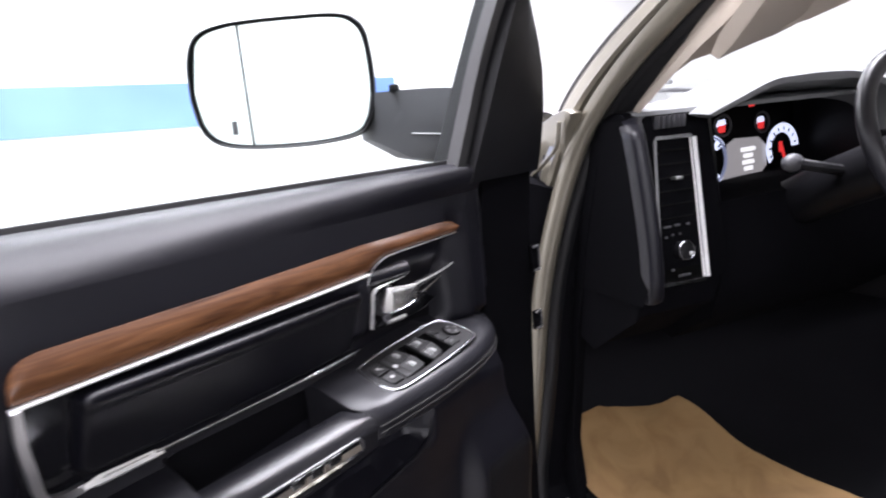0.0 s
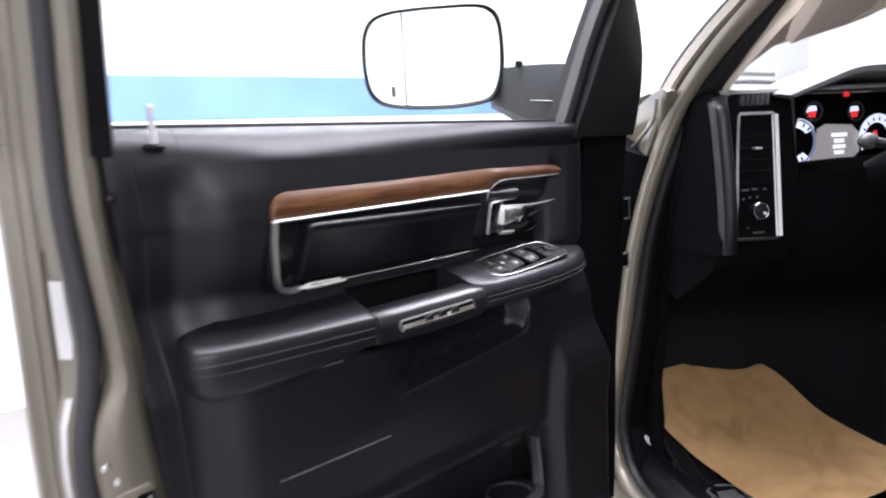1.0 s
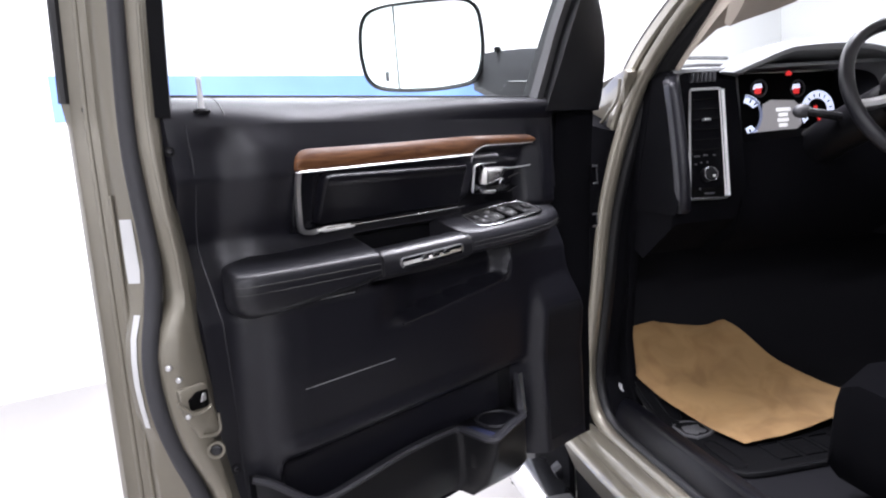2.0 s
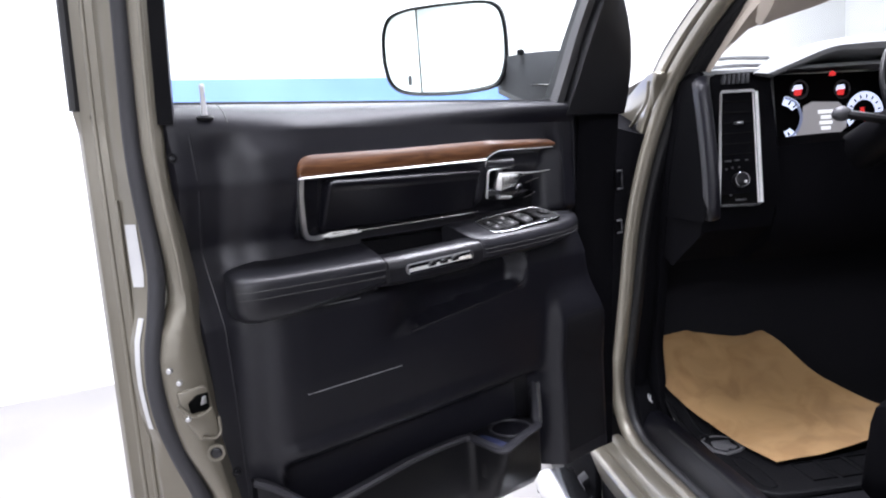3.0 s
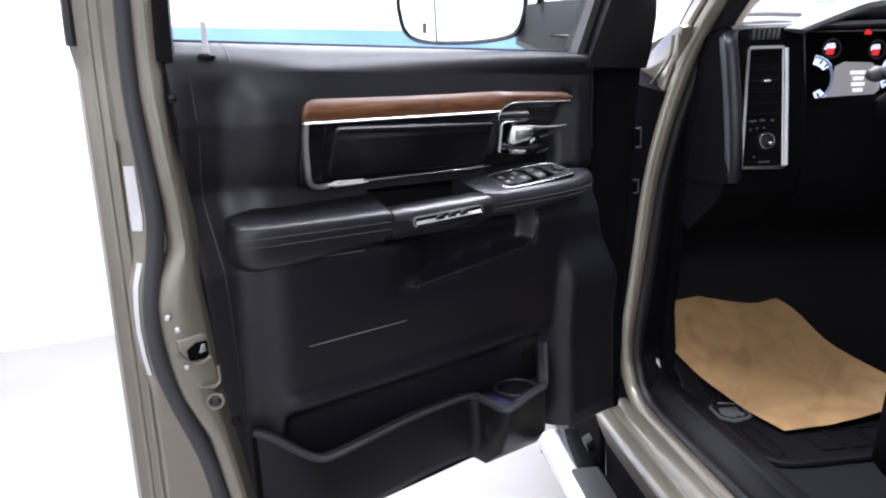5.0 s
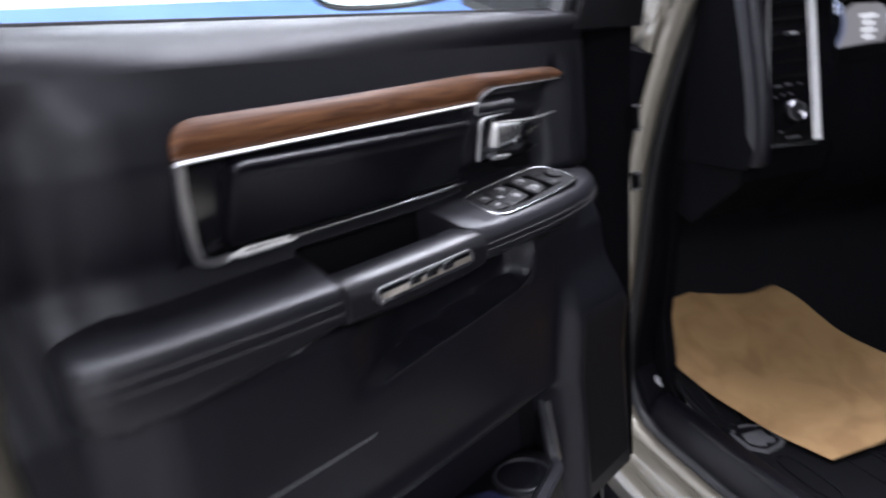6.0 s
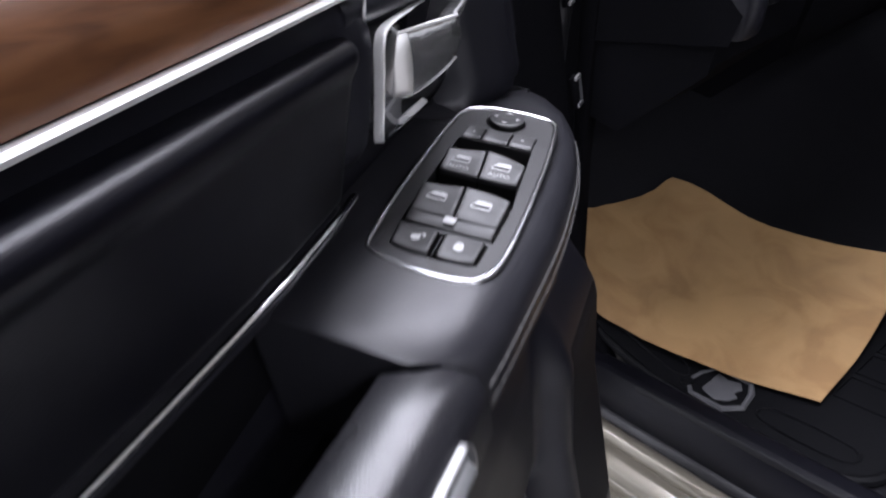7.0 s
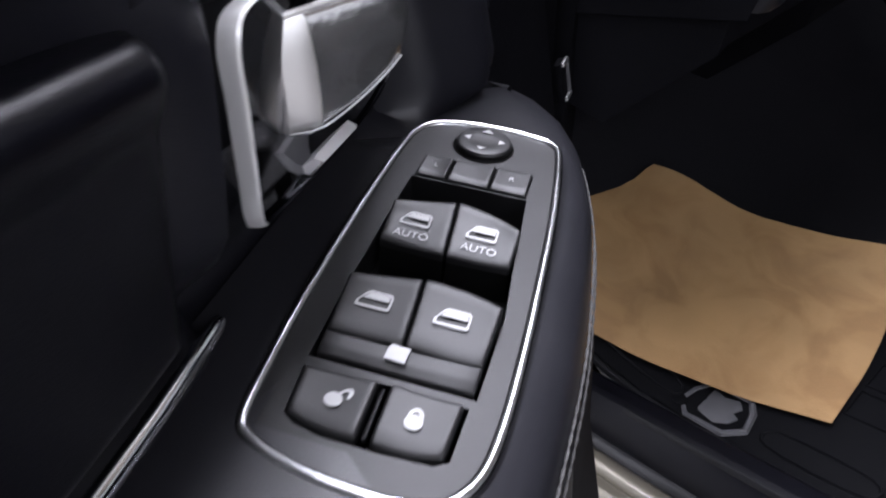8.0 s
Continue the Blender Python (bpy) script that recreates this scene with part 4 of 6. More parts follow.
lettering("L", 0.0046, 157.6, 17.0, rock_h(STRIP, 151, 167), switches)
lettering("R", 0.0046, 158.6, 52.6, rock_h(STRIP, 151, 167), switches)

# map pocket
RIM = [(-0.86, 0.012, 0.892), (-0.835, -0.004, 0.880), (-0.80, -0.016, 0.850), (-0.765, -0.020, 0.824), (-0.73, -0.018, 0.818), (-0.65, -0.006, 0.820), (-0.55, 0.012, 0.822), (-0.47, 0.020, 0.822), (-0.405, 0.024, 0.820), (-0.386, 0.018, 0.819), (-0.380, 0.004, 0.818), (-0.376, -0.055, 0.815), (-0.371, -0.074, 0.815), (-0.356, -0.076, 0.815), (-0.29, -0.050, 0.813), (-0.23, -0.026, 0.806), (-0.207, -0.008, 0.800), (-0.190, 0.012, 0.800), (-0.164, 0.038, 0.824), (-0.140, 0.064, 0.854), (-0.117, 0.086, 0.889)]
rim = smooth_path(RIM, 4)
rings = []
for p in rim:
    f = 0.010
    low = max(-0.02, p[1] + 0.005)
    rings.append([(p[0], p[1] + 0.030, p[2] - 0.008), (p[0], p[1] + 0.022, p[2] + 0.001), (p[0], p[1] + f, p[2] + 0.002), (p[0], p[1] + 0.002, p[2] - 0.002), (p[0], p[1], p[2] - 0.012), (p[0] + 0.002, p[1] * 0.75 + low * 0.25, p[2] * 0.6 + 0.68 * 0.4), (p[0] + 0.002, low * 0.7 + p[1] * 0.3, 0.70), (p[0], low + 0.02, 0.668), (p[0], 0.085, 0.664), (p[0], 0.085, 0.72), (p[0], p[1] + 0.034, 0.735)])
pocket = part("map_pocket", loft(rings), PLASTIC_HARD, door, "black moulded map pocket with bottle bulge")
part("pocket_lip", sweep([p + Vector((0, 0.008, 0.0)) for p in rim], [(-0.011, -0.006), (0.009, -0.006), (0.011, 0.0), (0.007, 0.0045), (-0.006, 0.0045), (-0.011, 0.0)], (0, 0, 1)), POCKET, pocket, "rounded dark grey pocket lip")
# The highlight on the pocket's front edge, laid on as a pale strip.
clip = smooth_path([(-0.190, 0.008, 0.797), (-0.164, 0.034, 0.822), (-0.140, 0.060, 0.852), (-0.119, 0.082, 0.886)], 5)
part("pocket_edge_glint", sweep(clip, [(-0.002, -0.005), (0.002, -0.005), (0.002, 0.005), (-0.002, 0.005)], (0, 1, 0)), LEVER_END, pocket, "highlight on the pocket edge, painted as a bright strip")


def cup_tray():
    bm = bmesh.new()
    outer = [Vector((x, y, 0.800)) for x, y in ((-0.44, 0.045), (-0.366, 0.034), (-0.360, -0.050), (-0.345, -0.054), (-0.27, -0.026), (-0.215, -0.004), (-0.185, 0.03), (-0.19, 0.075), (-0.24, 0.085), (-0.34, 0.085), (-0.44, 0.085))]
    return prism([(v.x, v.y) for v in outer], "z", 0.788, 0.800, 0.003)


tray = part("cup_tray", cup_tray(), PLASTIC_HARD, pocket, "black cup holder tray")
part("tray_liner", prism([(-0.43, 0.048), (-0.372, 0.038), (-0.362, -0.044), (-0.348, -0.050), (-0.322, -0.036), (-0.330, 0.040), (-0.37, 0.066), (-0.43, 0.080)], "z", 0.799, 0.803, 0.001), BLUE_PLASTIC, tray, "dark blue tray liner")
for cx, cy, r in ((-0.266, 0.026, 0.046),):
    well = bmesh.new()
    bmesh.ops.create_cone(well, cap_ends=True, segments=32, radius1=r, radius2=r, depth=0.004, matrix=Matrix.Translation((cx, cy, 0.8005)))
    part("cup_well", well, GLOSS, tray, "dark round cup well")
    part("cup_ring", tube([(cx + r * math.cos(radians(a)), cy + r * math.sin(radians(a)), 0.802) for a in range(0, 360, 12)], 0.004, 8, closed=True), POCKET, tray, "raised rim of the cup well")

# painted rear edge: a pressed section carried up the door and its window frame


def lean(z):
    return -0.20 * max(0.0, z - 1.50) ** 1.15


FLANGE_IN = [(0.66, -0.872), (0.78, -0.888), (0.90, -0.908), (0.978, -0.921), (1.074, -0.921), (1.17, -0.930), (1.261, -0.932), (1.352, -0.943), (1.44, -0.946), (1.60, -0.945), (2.1, -0.943)]
FLANGE_OUT = [(0.66, -0.900), (0.78, -0.906), (0.897, -0.927), (0.979, -0.961), (1.03, -0.973), (1.088, -0.980), (1.135, -0.982), (1.178, -0.973), (1.227, -0.951), (1.282, -0.952), (1.353, -0.960), (1.457, -0.968), (1.60, -0.968), (2.1, -0.966)]
SEAL_OUT = [(0.66, -0.925), (0.78, -0.932), (0.897, -0.954), (0.957, -0.983), (1.031, -1.002), (1.108, -1.008), (1.162, -1.004), (1.213, -0.990), (1.266, -0.981), (1.355, -0.986), (1.443, -0.992), (1.57, -0.985), (2.1, -0.982)]
rings = []
for z in np.arange(0.66, 2.05, 0.02):
    a, b, c, l = lerp_table(z, FLANGE_IN), lerp_table(z, FLANGE_OUT), lerp_table(z, SEAL_OUT), lean(z)
    d = min(-0.998, c - 0.006)
    press = 0.010 * step(1.46, 1.42, z) * step(1.20, 1.28, z)
    w = 0.006 * step(1.50, 1.54, z)
    sec_e = [(a + 0.02, 0.032), (a + 0.004, 0.012), (a, 0.006), (a - 0.003, 0.0045), (a * 0.55 + b * 0.45, -0.0025 * step(1.02, 1.08, z) + 0.003), (b + 0.003, 0.0070), (b, 0.010), (b - 0.003, 0.014), (b - 0.005, 0.045), (c, 0.052), (d, 0.066 + press), (d - 0.004, 0.080 + press), (-1.004, 0.096), (-1.013, 0.099), (-1.017, 0.104), (-1.018, 0.112), (-1.004, 0.121), (-1.006, 0.128), (-1.016, 0.135), (-1.030, 0.137), (-1.034 - w, 0.150), (-1.030 - w, 0.162), (-0.985, 0.166)]
    rings.append([(x, y + l, z) for x, y in sec_e])
shell = part("door_edge", loft(rings, False), PAINT, door, "gold metallic painted pressed door edge", sharp=40)
seal_line = []
for z in np.arange(0.67, 2.04, 0.015):
    b, c = lerp_table(z, FLANGE_OUT), lerp_table(z, SEAL_OUT)
    seal_line.append(Vector(((b + c) / 2 - 0.002, 0.036 + lean(z), z)))
seal_line = smooth_path([sum((seal_line[max(0, min(len(seal_line) - 1, i + k))] for k in range(-4, 5)), Vector()) / 9 for i in range(0, len(seal_line), 4)], 5)
part("door_seal", tube(seal_line, 0.0135, 12, (0, 1, 0)), DOOR_SEAL, door, "black rubber door seal")


def on_edge(s, z, out=0.002):
    """A place on the flat strip outside the seal; s goes from the seal outwards."""
    c = lerp_table(z, SEAL_OUT)
    d = min(-0.998, c - 0.006)
    press = 0.010 * step(1.46, 1.42, z) * step(1.20, 1.28, z)
    return (c + (d - c) * s - out * 0.6, 0.052 + (0.014 + press) * s - out * 0.8, z)


def sticker(z0, z1, taper):
    rings = []
    for k in range(6):
        z = z0 + (z1 - z0) * k / 5
        s0 = 0.08 + taper * (1 - k / 5)
        rings.append([on_edge(s0, z), on_edge(s0 + 0.35, z), on_edge(1.0, z)])
    return loft(rings, False)


for x, y, r, z0, z1 in ((-1.0165, 0.1035, 0.0042, 0.67, 2.03), (-1.0045, 0.0845, 0.0034, 0.67, 1.40), (-0.955, 0.0035, 0.0036, 1.24, 2.03)):
    bead = [Vector((x if x < -1 else lerp_table(z, FLANGE_OUT) + 0.009, y + lean(z), z)) for z in np.arange(z0, z1, 0.03)]
    part("edge_bead", tube(bead, r, 8, (0, 1, 0)), PAINT, shell, "pale pressed bead")
part("sticker", sticker(1.252, 1.352, 0.1), LABEL, shell, "white printed data sticker")
part("sticker", sticker(1.02, 1.203, 0.2), LABEL, shell, "long white printed sticker")
LZ = 1.062
latch = part("latch", prism([(-0.972, LZ + 0.024), (-0.930, LZ + 0.026), (-0.924, LZ + 0.020), (-0.912, LZ - 0.060), (-0.918, LZ - 0.070), (-0.946, LZ - 0.062), (-0.966, LZ - 0.020)], "y", -0.0025, 0.008, 0.004), PAINT, door, "gold painted door latch plate with dark slot")
# No hole is cut; a near-black block paints the opening's shade.
part("latch_slot_shade", prism([(-0.956, LZ - 0.014), (-0.926, LZ - 0.014), (-0.926, LZ + 0.014), (-0.944, LZ + 0.014), (-0.958, LZ + 0.004)], "y", -0.0050, 0.003, 0.001), SHADED_BLACK, latch, "black block painting the shade in the latch opening")
part("latch_lip", tube(smooth_path([(-0.974, -0.004, LZ + 0.004), (-0.962, -0.006, LZ - 0.010), (-0.950, -0.007, LZ - 0.019), (-0.934, -0.007, LZ - 0.018), (-0.924, -0.006, LZ - 0.012)], 5), 0.0030, 8, (0, 1, 0)), PAINT, latch, "rolled bright lip under the slot")
part("latch_claw", prism([(-0.940, LZ - 0.004), (-0.930, LZ - 0.002), (-0.930, LZ + 0.010), (-0.936, LZ + 0.010)], "y", -0.006, -0.003, 0.001), STEEL, latch, "bare steel latch claw")
part("latch_edge", tube(smooth_path([(-0.942, -0.004, LZ - 0.058), (-0.925, -0.005, LZ - 0.062), (-0.914, -0.005, LZ - 0.056), (-0.914, -0.005, LZ - 0.030)], 5), 0.0026, 8, (0, 1, 0)), PAINT, latch, "pressed lower edge of the latch plate")


stud(-0.923, 0.000, 0.972, 0.0105, GLOSS, "edge_hole", "dark round hole in the door edge", door, (-0.4, -0.9, 0), PAINT)
stud(-1.016, 0.104, 1.522, 0.006, GLOSS, "edge_hole", "small dark hole in the door edge", door, (-0.8, -0.6, 0), PAINT)
for x, z in ((-0.932, 1.449), (-0.892, 0.925)):
    stud(x, 0.008, z, 0.006, GLOSS, "trim_screw", "black trim screw", door, (0, -1, 0.1), PLASTIC_HARD)
for x, y, z in ((-0.978, 0.004, 1.122), (-0.966, 0.002, 1.100), (-0.960, -0.001, 1.040)):
    stud(x, y, z, 0.005, STEEL, "edge_bolt", "", door, (-0.5, -0.85, 0))

# outer skin, front end and window frame
skin = [(-1.014, 0.60), (-1.014, 1.53), (0.20, 1.53), (0.185, 1.20), (0.15, 0.80), (0.10, 0.60)]
part("outer_skin", prism(skin, "y", 0.168, 0.205, 0.012), PAINT, door, "gold metallic painted outer door skin")
part("inner_shell", prism([(-0.90, 0.665), (-0.93, 1.515), (0.10, 1.515), (0.10, 1.05), (0.10, 0.665)], "y", 0.092, 0.167), PLASTIC_HARD, door, "dark inner door shell")
# The shade at the hinge end is put into the colour.
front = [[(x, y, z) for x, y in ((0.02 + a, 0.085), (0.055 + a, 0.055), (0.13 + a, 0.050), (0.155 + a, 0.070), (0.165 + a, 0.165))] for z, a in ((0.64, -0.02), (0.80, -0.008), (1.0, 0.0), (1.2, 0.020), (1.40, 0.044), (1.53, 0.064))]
part("door_front_end", loft(front, False), MATTE, door, "front end of the door, coloured black for its shade")
rear_frame = [[(x, y + lean(z), z) for x, y in ((-0.948, 0.004), (-0.924, 0.008), (-0.918, 0.020), (-0.918, 0.085), (-0.95, 0.10))] for z in (1.50, 1.56, 1.64, 1.75, 1.90, 2.05)]
part("window_frame", loft(rear_frame), PLASTIC_HARD, door, "black rear window frame trim")
run = smooth_path([(-0.036, 0.052, 1.525), (0.006, 0.046, 1.62), (0.042, 0.036, 1.71), (0.085, 0.016, 1.81), (0.145, -0.02, 1.92), (0.21, -0.06, 2.02)], 5)
part("frame_rubber", tube([Vector((-1.036, 0.142 + lean(z), z)) for z in np.arange(1.535, 2.03, 0.03)], 0.0085, 8, (0, 1, 0)), RUBBER, door, "black rubber frame strip")
part("glass_run", sweep(run, [(-0.010, -0.012), (0.010, -0.012), (0.012, 0.012), (-0.006, 0.016)], (0, 1, 0)), RUBBER, door, "black rubber glass run channel")
sail = [[(x, y + lean(z) * 0.8, z) for x, y in ((x0, 0.058), (x0 + 0.012, 0.034), (x0 * 0.5 + x1 * 0.5, 0.026), (x1 - 0.015, 0.034), (x1, 0.06), (x1 - 0.01, 0.12), (x0, 0.12))] for z, x0, x1 in ((1.50, -0.030, 0.206), (1.53, -0.018, 0.216), (1.58, 0.004, 0.222), (1.62, 0.020, 0.224), (1.68, 0.044, 0.216), (1.73, 0.065, 0.198), (1.78, 0.086, 0.172), (1.82, 0.104, 0.152))]
part("sail_panel", loft(sail), PLASTIC_HARD, door, "black triangular window corner cover")
pane = [[(x, 0.078 + lean(z), z) for x in np.linspace(-0.93, x1, 8)] + [(x, 0.082 + lean(z), z) for x in np.linspace(x1, -0.93, 8)] for z, x1 in ((1.52, -0.03), (1.6, 0.0), (1.7, 0.04), (1.8, 0.085), (1.9, 0.135), (2.02, 0.21))]
glass = part("window_glass", loft(pane), GLASS, door, "clear raised side window")
glass.visible_shadow = False
top = smooth_path([(-1.0, 0.10 + lean(2.05), 2.04), (-0.6, 0.08 + lean(2.05), 2.055), (-0.1, 0.08 + lean(2.05), 2.05), (0.21, 0.07 + lean(2.02), 2.02)], 4)
part("upper_frame", sweep(top, [(-0.02, -0.015), (0.05, -0.015), (0.05, 0.02), (-0.02, 0.02)]), PAINT, door, "gold painted upper window frame")
pin = [[(-0.874 + r * c, 0.010 + r * s, z) for c, s in circle(1, 12)] for z, r in ((1.508, 0.0048), (1.514, 0.0048), (1.53, 0.0042), (1.548, 0.0038), (1.550, 0.0046), (1.553, 0.0038), (1.555, 0.0046), (1.560, 0.0040), (1.562, 0.002))]
part("lock_pin", loft(pin), LABEL, door, "pale grey door lock pin")
part("pin_collar", tube([(-0.874 + 0.010 * math.cos(radians(a)), 0.012 + 0.010 * math.sin(radians(a)), 1.509) for a in range(0, 360, 20)], 0.004, 6, closed=True), PLASTIC_HARD, door)
for z, h, x in ((1.333, 0.026, 0.156), (1.213, 0.018, 0.148)):
    hinge = part("hinge_plate", box(x, x + 0.022, 0.040, 0.047, z - h, z + h, 0.002), MATTE, door, "black hinge plate with bright ends")
    for k in (-1, 1):
        part("hinge_end", box(x + 0.004, x + 0.024, 0.0375, 0.0405, z + k * h * 0.88 - 0.002, z + k * h * 0.88 + 0.002, 0.0008), SATIN, hinge, "bright hinge end")
    part("hinge_side", box(x + 0.0215, x + 0.0235, 0.0375, 0.042, z - h * 0.8, z + h * 0.8, 0.0006), GREY, hinge)

# tow mirror on the door
MT = Vector((0.72, -0.69, 0)).normalized()
MN = Vector((MT.y, -MT.x, 0))                     # faces back towards the driver
MIR = Matrix(((MT.x, -MN.x, 0.0, -0.215), (MT.y, -MN.y, 0.0, 0.503), (0, 0, 1, 1.7085), (0, 0, 0, 1)))
outline_m = smooth_path([(0.0, 0, 0.0), (0.004, 0, 0.055), (0.022, 0, 0.092), (0.06, 0, 0.108), (0.12, 0, 0.1135), (0.20, 0, 0.1145), (0.27, 0, 0.1125), (0.305, 0, 0.100), (0.322, 0, 0.07), (0.327, 0, 0.0), (0.322, 0, -0.05), (0.308, 0, -0.088), (0.28, 0, -0.106), (0.20, 0, -0.1135), (0.10, 0, -0.1095), (0.04, 0, -0.098), (0.012, 0, -0.072), (0.002, 0, -0.03)], 4, True)
mc = Vector((0.163, 0, 0))
rings = []
for s, d in ((1.0, -0.004), (1.025, -0.006), (1.045, 0.0), (1.05, 0.02), (1.0, 0.06), (0.85, 0.095), (0.5, 0.115), (0.1, 0.12)):
    rings.append([mc + (p - mc) * s + Vector((0, d, 0)) for p in outline_m])
mirror = part("side_mirror", loft(rings, True, False), PLASTIC_HARD, door, "large black folding tow mirror", MIR)
pts = [p for p in outline_m]


def mirror_piece(keep, lo, hi, name, label):
    bm = bmesh.new()
    poly = [(min(hi, max(lo, (mc + (p - mc) * 0.975).x)), (mc + (p - mc) * 0.975).z) for p in pts]
    clean = []
    for p in poly:
        if not clean or (Vector(p) - Vector(clean[-1])).length > 1e-5:
            clean.append(p)
    bm.faces.new([bm.verts.new((x, keep * (hi - x), z)) for x, z in clean])
    bmesh.ops.triangulate(bm, faces=bm.faces)
    return part(name, bm, MIRROR, mirror, label, MIR)


mirror_piece(-0.03, 0.0, 0.0925, "mirror_glass", "narrow convex mirror glass")
mirror_piece(0, 0.0965, 0.33, "mirror_glass", "main flat mirror glass")
part("divider", box(0.0925, 0.0965, -0.002, 0.004, -0.109, 0.110), RUBBER, mirror, "", MIR)
part("mirror_mark", box(0.060, 0.070, -0.0015, 0.0005, -0.085, -0.060, 0.0), GREY, mirror, "small grey mark on the glass", MIR)
arm = [[(0.080, 0.095, 1.530), (0.078, 0.080, 1.545), (0.070, 0.078, 1.652), (0.066, 0.090, 1.662), (0.09, 0.15, 1.662), (0.10, 0.16, 1.530)],
       [(0.055, 0.150, 1.535), (0.052, 0.140, 1.550), (0.046, 0.138, 1.660), (0.043, 0.150, 1.669), (0.07, 0.20, 1.669), (0.08, 0.21, 1.535)],
       [(0.035, 0.210, 1.548), (0.032, 0.200, 1.560), (0.028, 0.198, 1.664), (0.026, 0.210, 1.673), (0.06, 0.27, 1.673), (0.07, 0.28, 1.548)],
       [(0.020, 0.300, 1.590), (0.018, 0.290, 1.600), (0.016, 0.288, 1.668), (0.015, 0.300, 1.676), (0.05, 0.35, 1.676), (0.06, 0.36, 1.590)]]
part("mirror_arm", loft(arm), GREY, mirror, "dark grey mirror arm")
part("arm_seam", tube([(0.064, 0.093, 1.652), (0.067, 0.093, 1.590), (0.062, 0.105, 1.582), (0.048, 0.140, 1.585), (0.030, 0.197, 1.592)], 0.0018, 6), GLOSS, mirror)
for k in range(7):
    a = radians(k * 26 - 70)
    part("arm_pivot", box(0.022 + 0.012 * math.sin(a), 0.029 + 0.012 * math.sin(a), 0.215 + 0.002 * k, 0.225 + 0.002 * k, 1.670, 1.680 + 0.005 * math.cos(a), 0.001), PLASTIC_HARD, mirror)

# ---- the truck's cab, as far as it is seen ----
truck = thing("pickup_truck", TRUCK @ Vector((0.6, -0.2, 0.3)), "gold metallic pickup truck cab with black interior", "pickup truck")


def tpart(name, bm, mat, parent=truck, label="", sharp=38):
    return part(name, bm, mat, parent, label, TRUCK, sharp)


# door opening: sill, hinge pillar, windscreen pillar as one line
OPENING = smooth_path([(0.225, -1.25, 0.520), (0.225, -0.6, 0.520), (0.225, 0.0, 0.520), (0.225, 0.24, 0.520), (0.222, 0.335, 0.530), (0.218, 0.392, 0.560), (0.216, 0.425, 0.62), (0.216, 0.425, 0.70), (0.220, 0.395, 0.82), (0.225, 0.360, 0.96), (0.240, 0.322, 1.18), (0.258, 0.282, 1.33), (0.280, 0.242, 1.45), (0.300, 0.185, 1.555), (0.318, 0.090, 1.645), (0.335, -0.040, 1.728), (0.362, -0.22, 1.832), (0.395, -0.42, 1.935), (0.42, -0.57, 1.985), (0.44, -0.78, 2.01), (0.45, -1.25, 2.015)], 6)


def along(path, section, mat, name, label, sharp=50, flare=0.0):
    """section: (out of the opening, inwards to the cab) offsets."""
    rings = []
    for i, p in enumerate(path):
        t = (path[min(i + 1, len(path) - 1)] - path[max(i - 1, 0)]).normalized()
        side = Vector((1, 0, 0)) - t * t.x
        side.normalize()
        o = t.cross(side)                          # away from the opening's middle
        k = 1 + flare * (1 - step(1.50, 1.80, p.z))
        rings.append([p + o * (a * k) + side * b for a, b in section])
    return tpart(name, loft(rings, True), mat, truck, label, sharp)


probe = (OPENING[60] - OPENING[58]).normalized().cross(Vector((1, 0, 0)))
SGN = 1 if probe.y > 0 else -1


def sec(*pts):
    return [(a * SGN, b) for a, b in pts]


along(OPENING, sec((0.0, 0.020), (-0.004, 0.012), (-0.004, 0.002), (0.002, -0.006), (0.012, -0.010), (0.030, -0.010), (0.034, 0.03), (0.01, 0.03)), PAINT, "opening_flange", "gold painted door opening flange")
along(OPENING, sec((0.000, 0.022), (-0.010, 0.028), (-0.014, 0.040), (-0.008, 0.052), (0.004, 0.054), (0.012, 0.03)), SEAL, "opening_seal", "black rubber door opening seal")
PILLAR = [p for p in OPENING if 0.60 < p.z < 1.60 and p.y > 0]
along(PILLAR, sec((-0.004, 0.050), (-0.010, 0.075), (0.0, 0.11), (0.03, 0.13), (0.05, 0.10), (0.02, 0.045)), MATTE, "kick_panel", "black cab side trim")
# Hinge pillar: near-black instead of paint, as the gap's shade.
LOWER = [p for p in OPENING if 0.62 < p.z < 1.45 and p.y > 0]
along(LOWER, sec((0.030, -0.012), (0.04, -0.03), (0.07, -0.075), (0.14, -0.10), (0.26, -0.10), (0.26, 0.05), (0.034, 0.04)), MATTE, "hinge_pillar", "hinge pillar, coloured black for its shade")
UPPER = [p for p in OPENING if p.z > 1.33 and p.y > -0.75]
along(UPPER, sec((0.028, -0.012), (0.034, -0.017), (0.040, -0.012), (0.054, -0.013), (0.064, -0.005), (0.068, 0.02), (0.062, 0.05), (0.03, 0.05)), PAINT, "windscreen_pillar", "gold painted windscreen pillar", 50, 0.55)
along(UPPER, sec((0.066, -0.003), (0.071, -0.004), (0.074, 0.02), (0.071, 0.05), (0.066, 0.05)), RUBBER, "windscreen_seal", "black windscreen edge seal", 50, 0.55)
UP2 = [p for p in OPENING if p.z > 1.50 and p.y > -0.75]
along(UP2, sec((-0.004, 0.030), (-0.022, 0.036), (-0.029, 0.050), (-0.022, 0.066), (0.004, 0.068), (0.012, 0.03)), SEAL, "pillar_seal", "thick black rubber pillar seal")
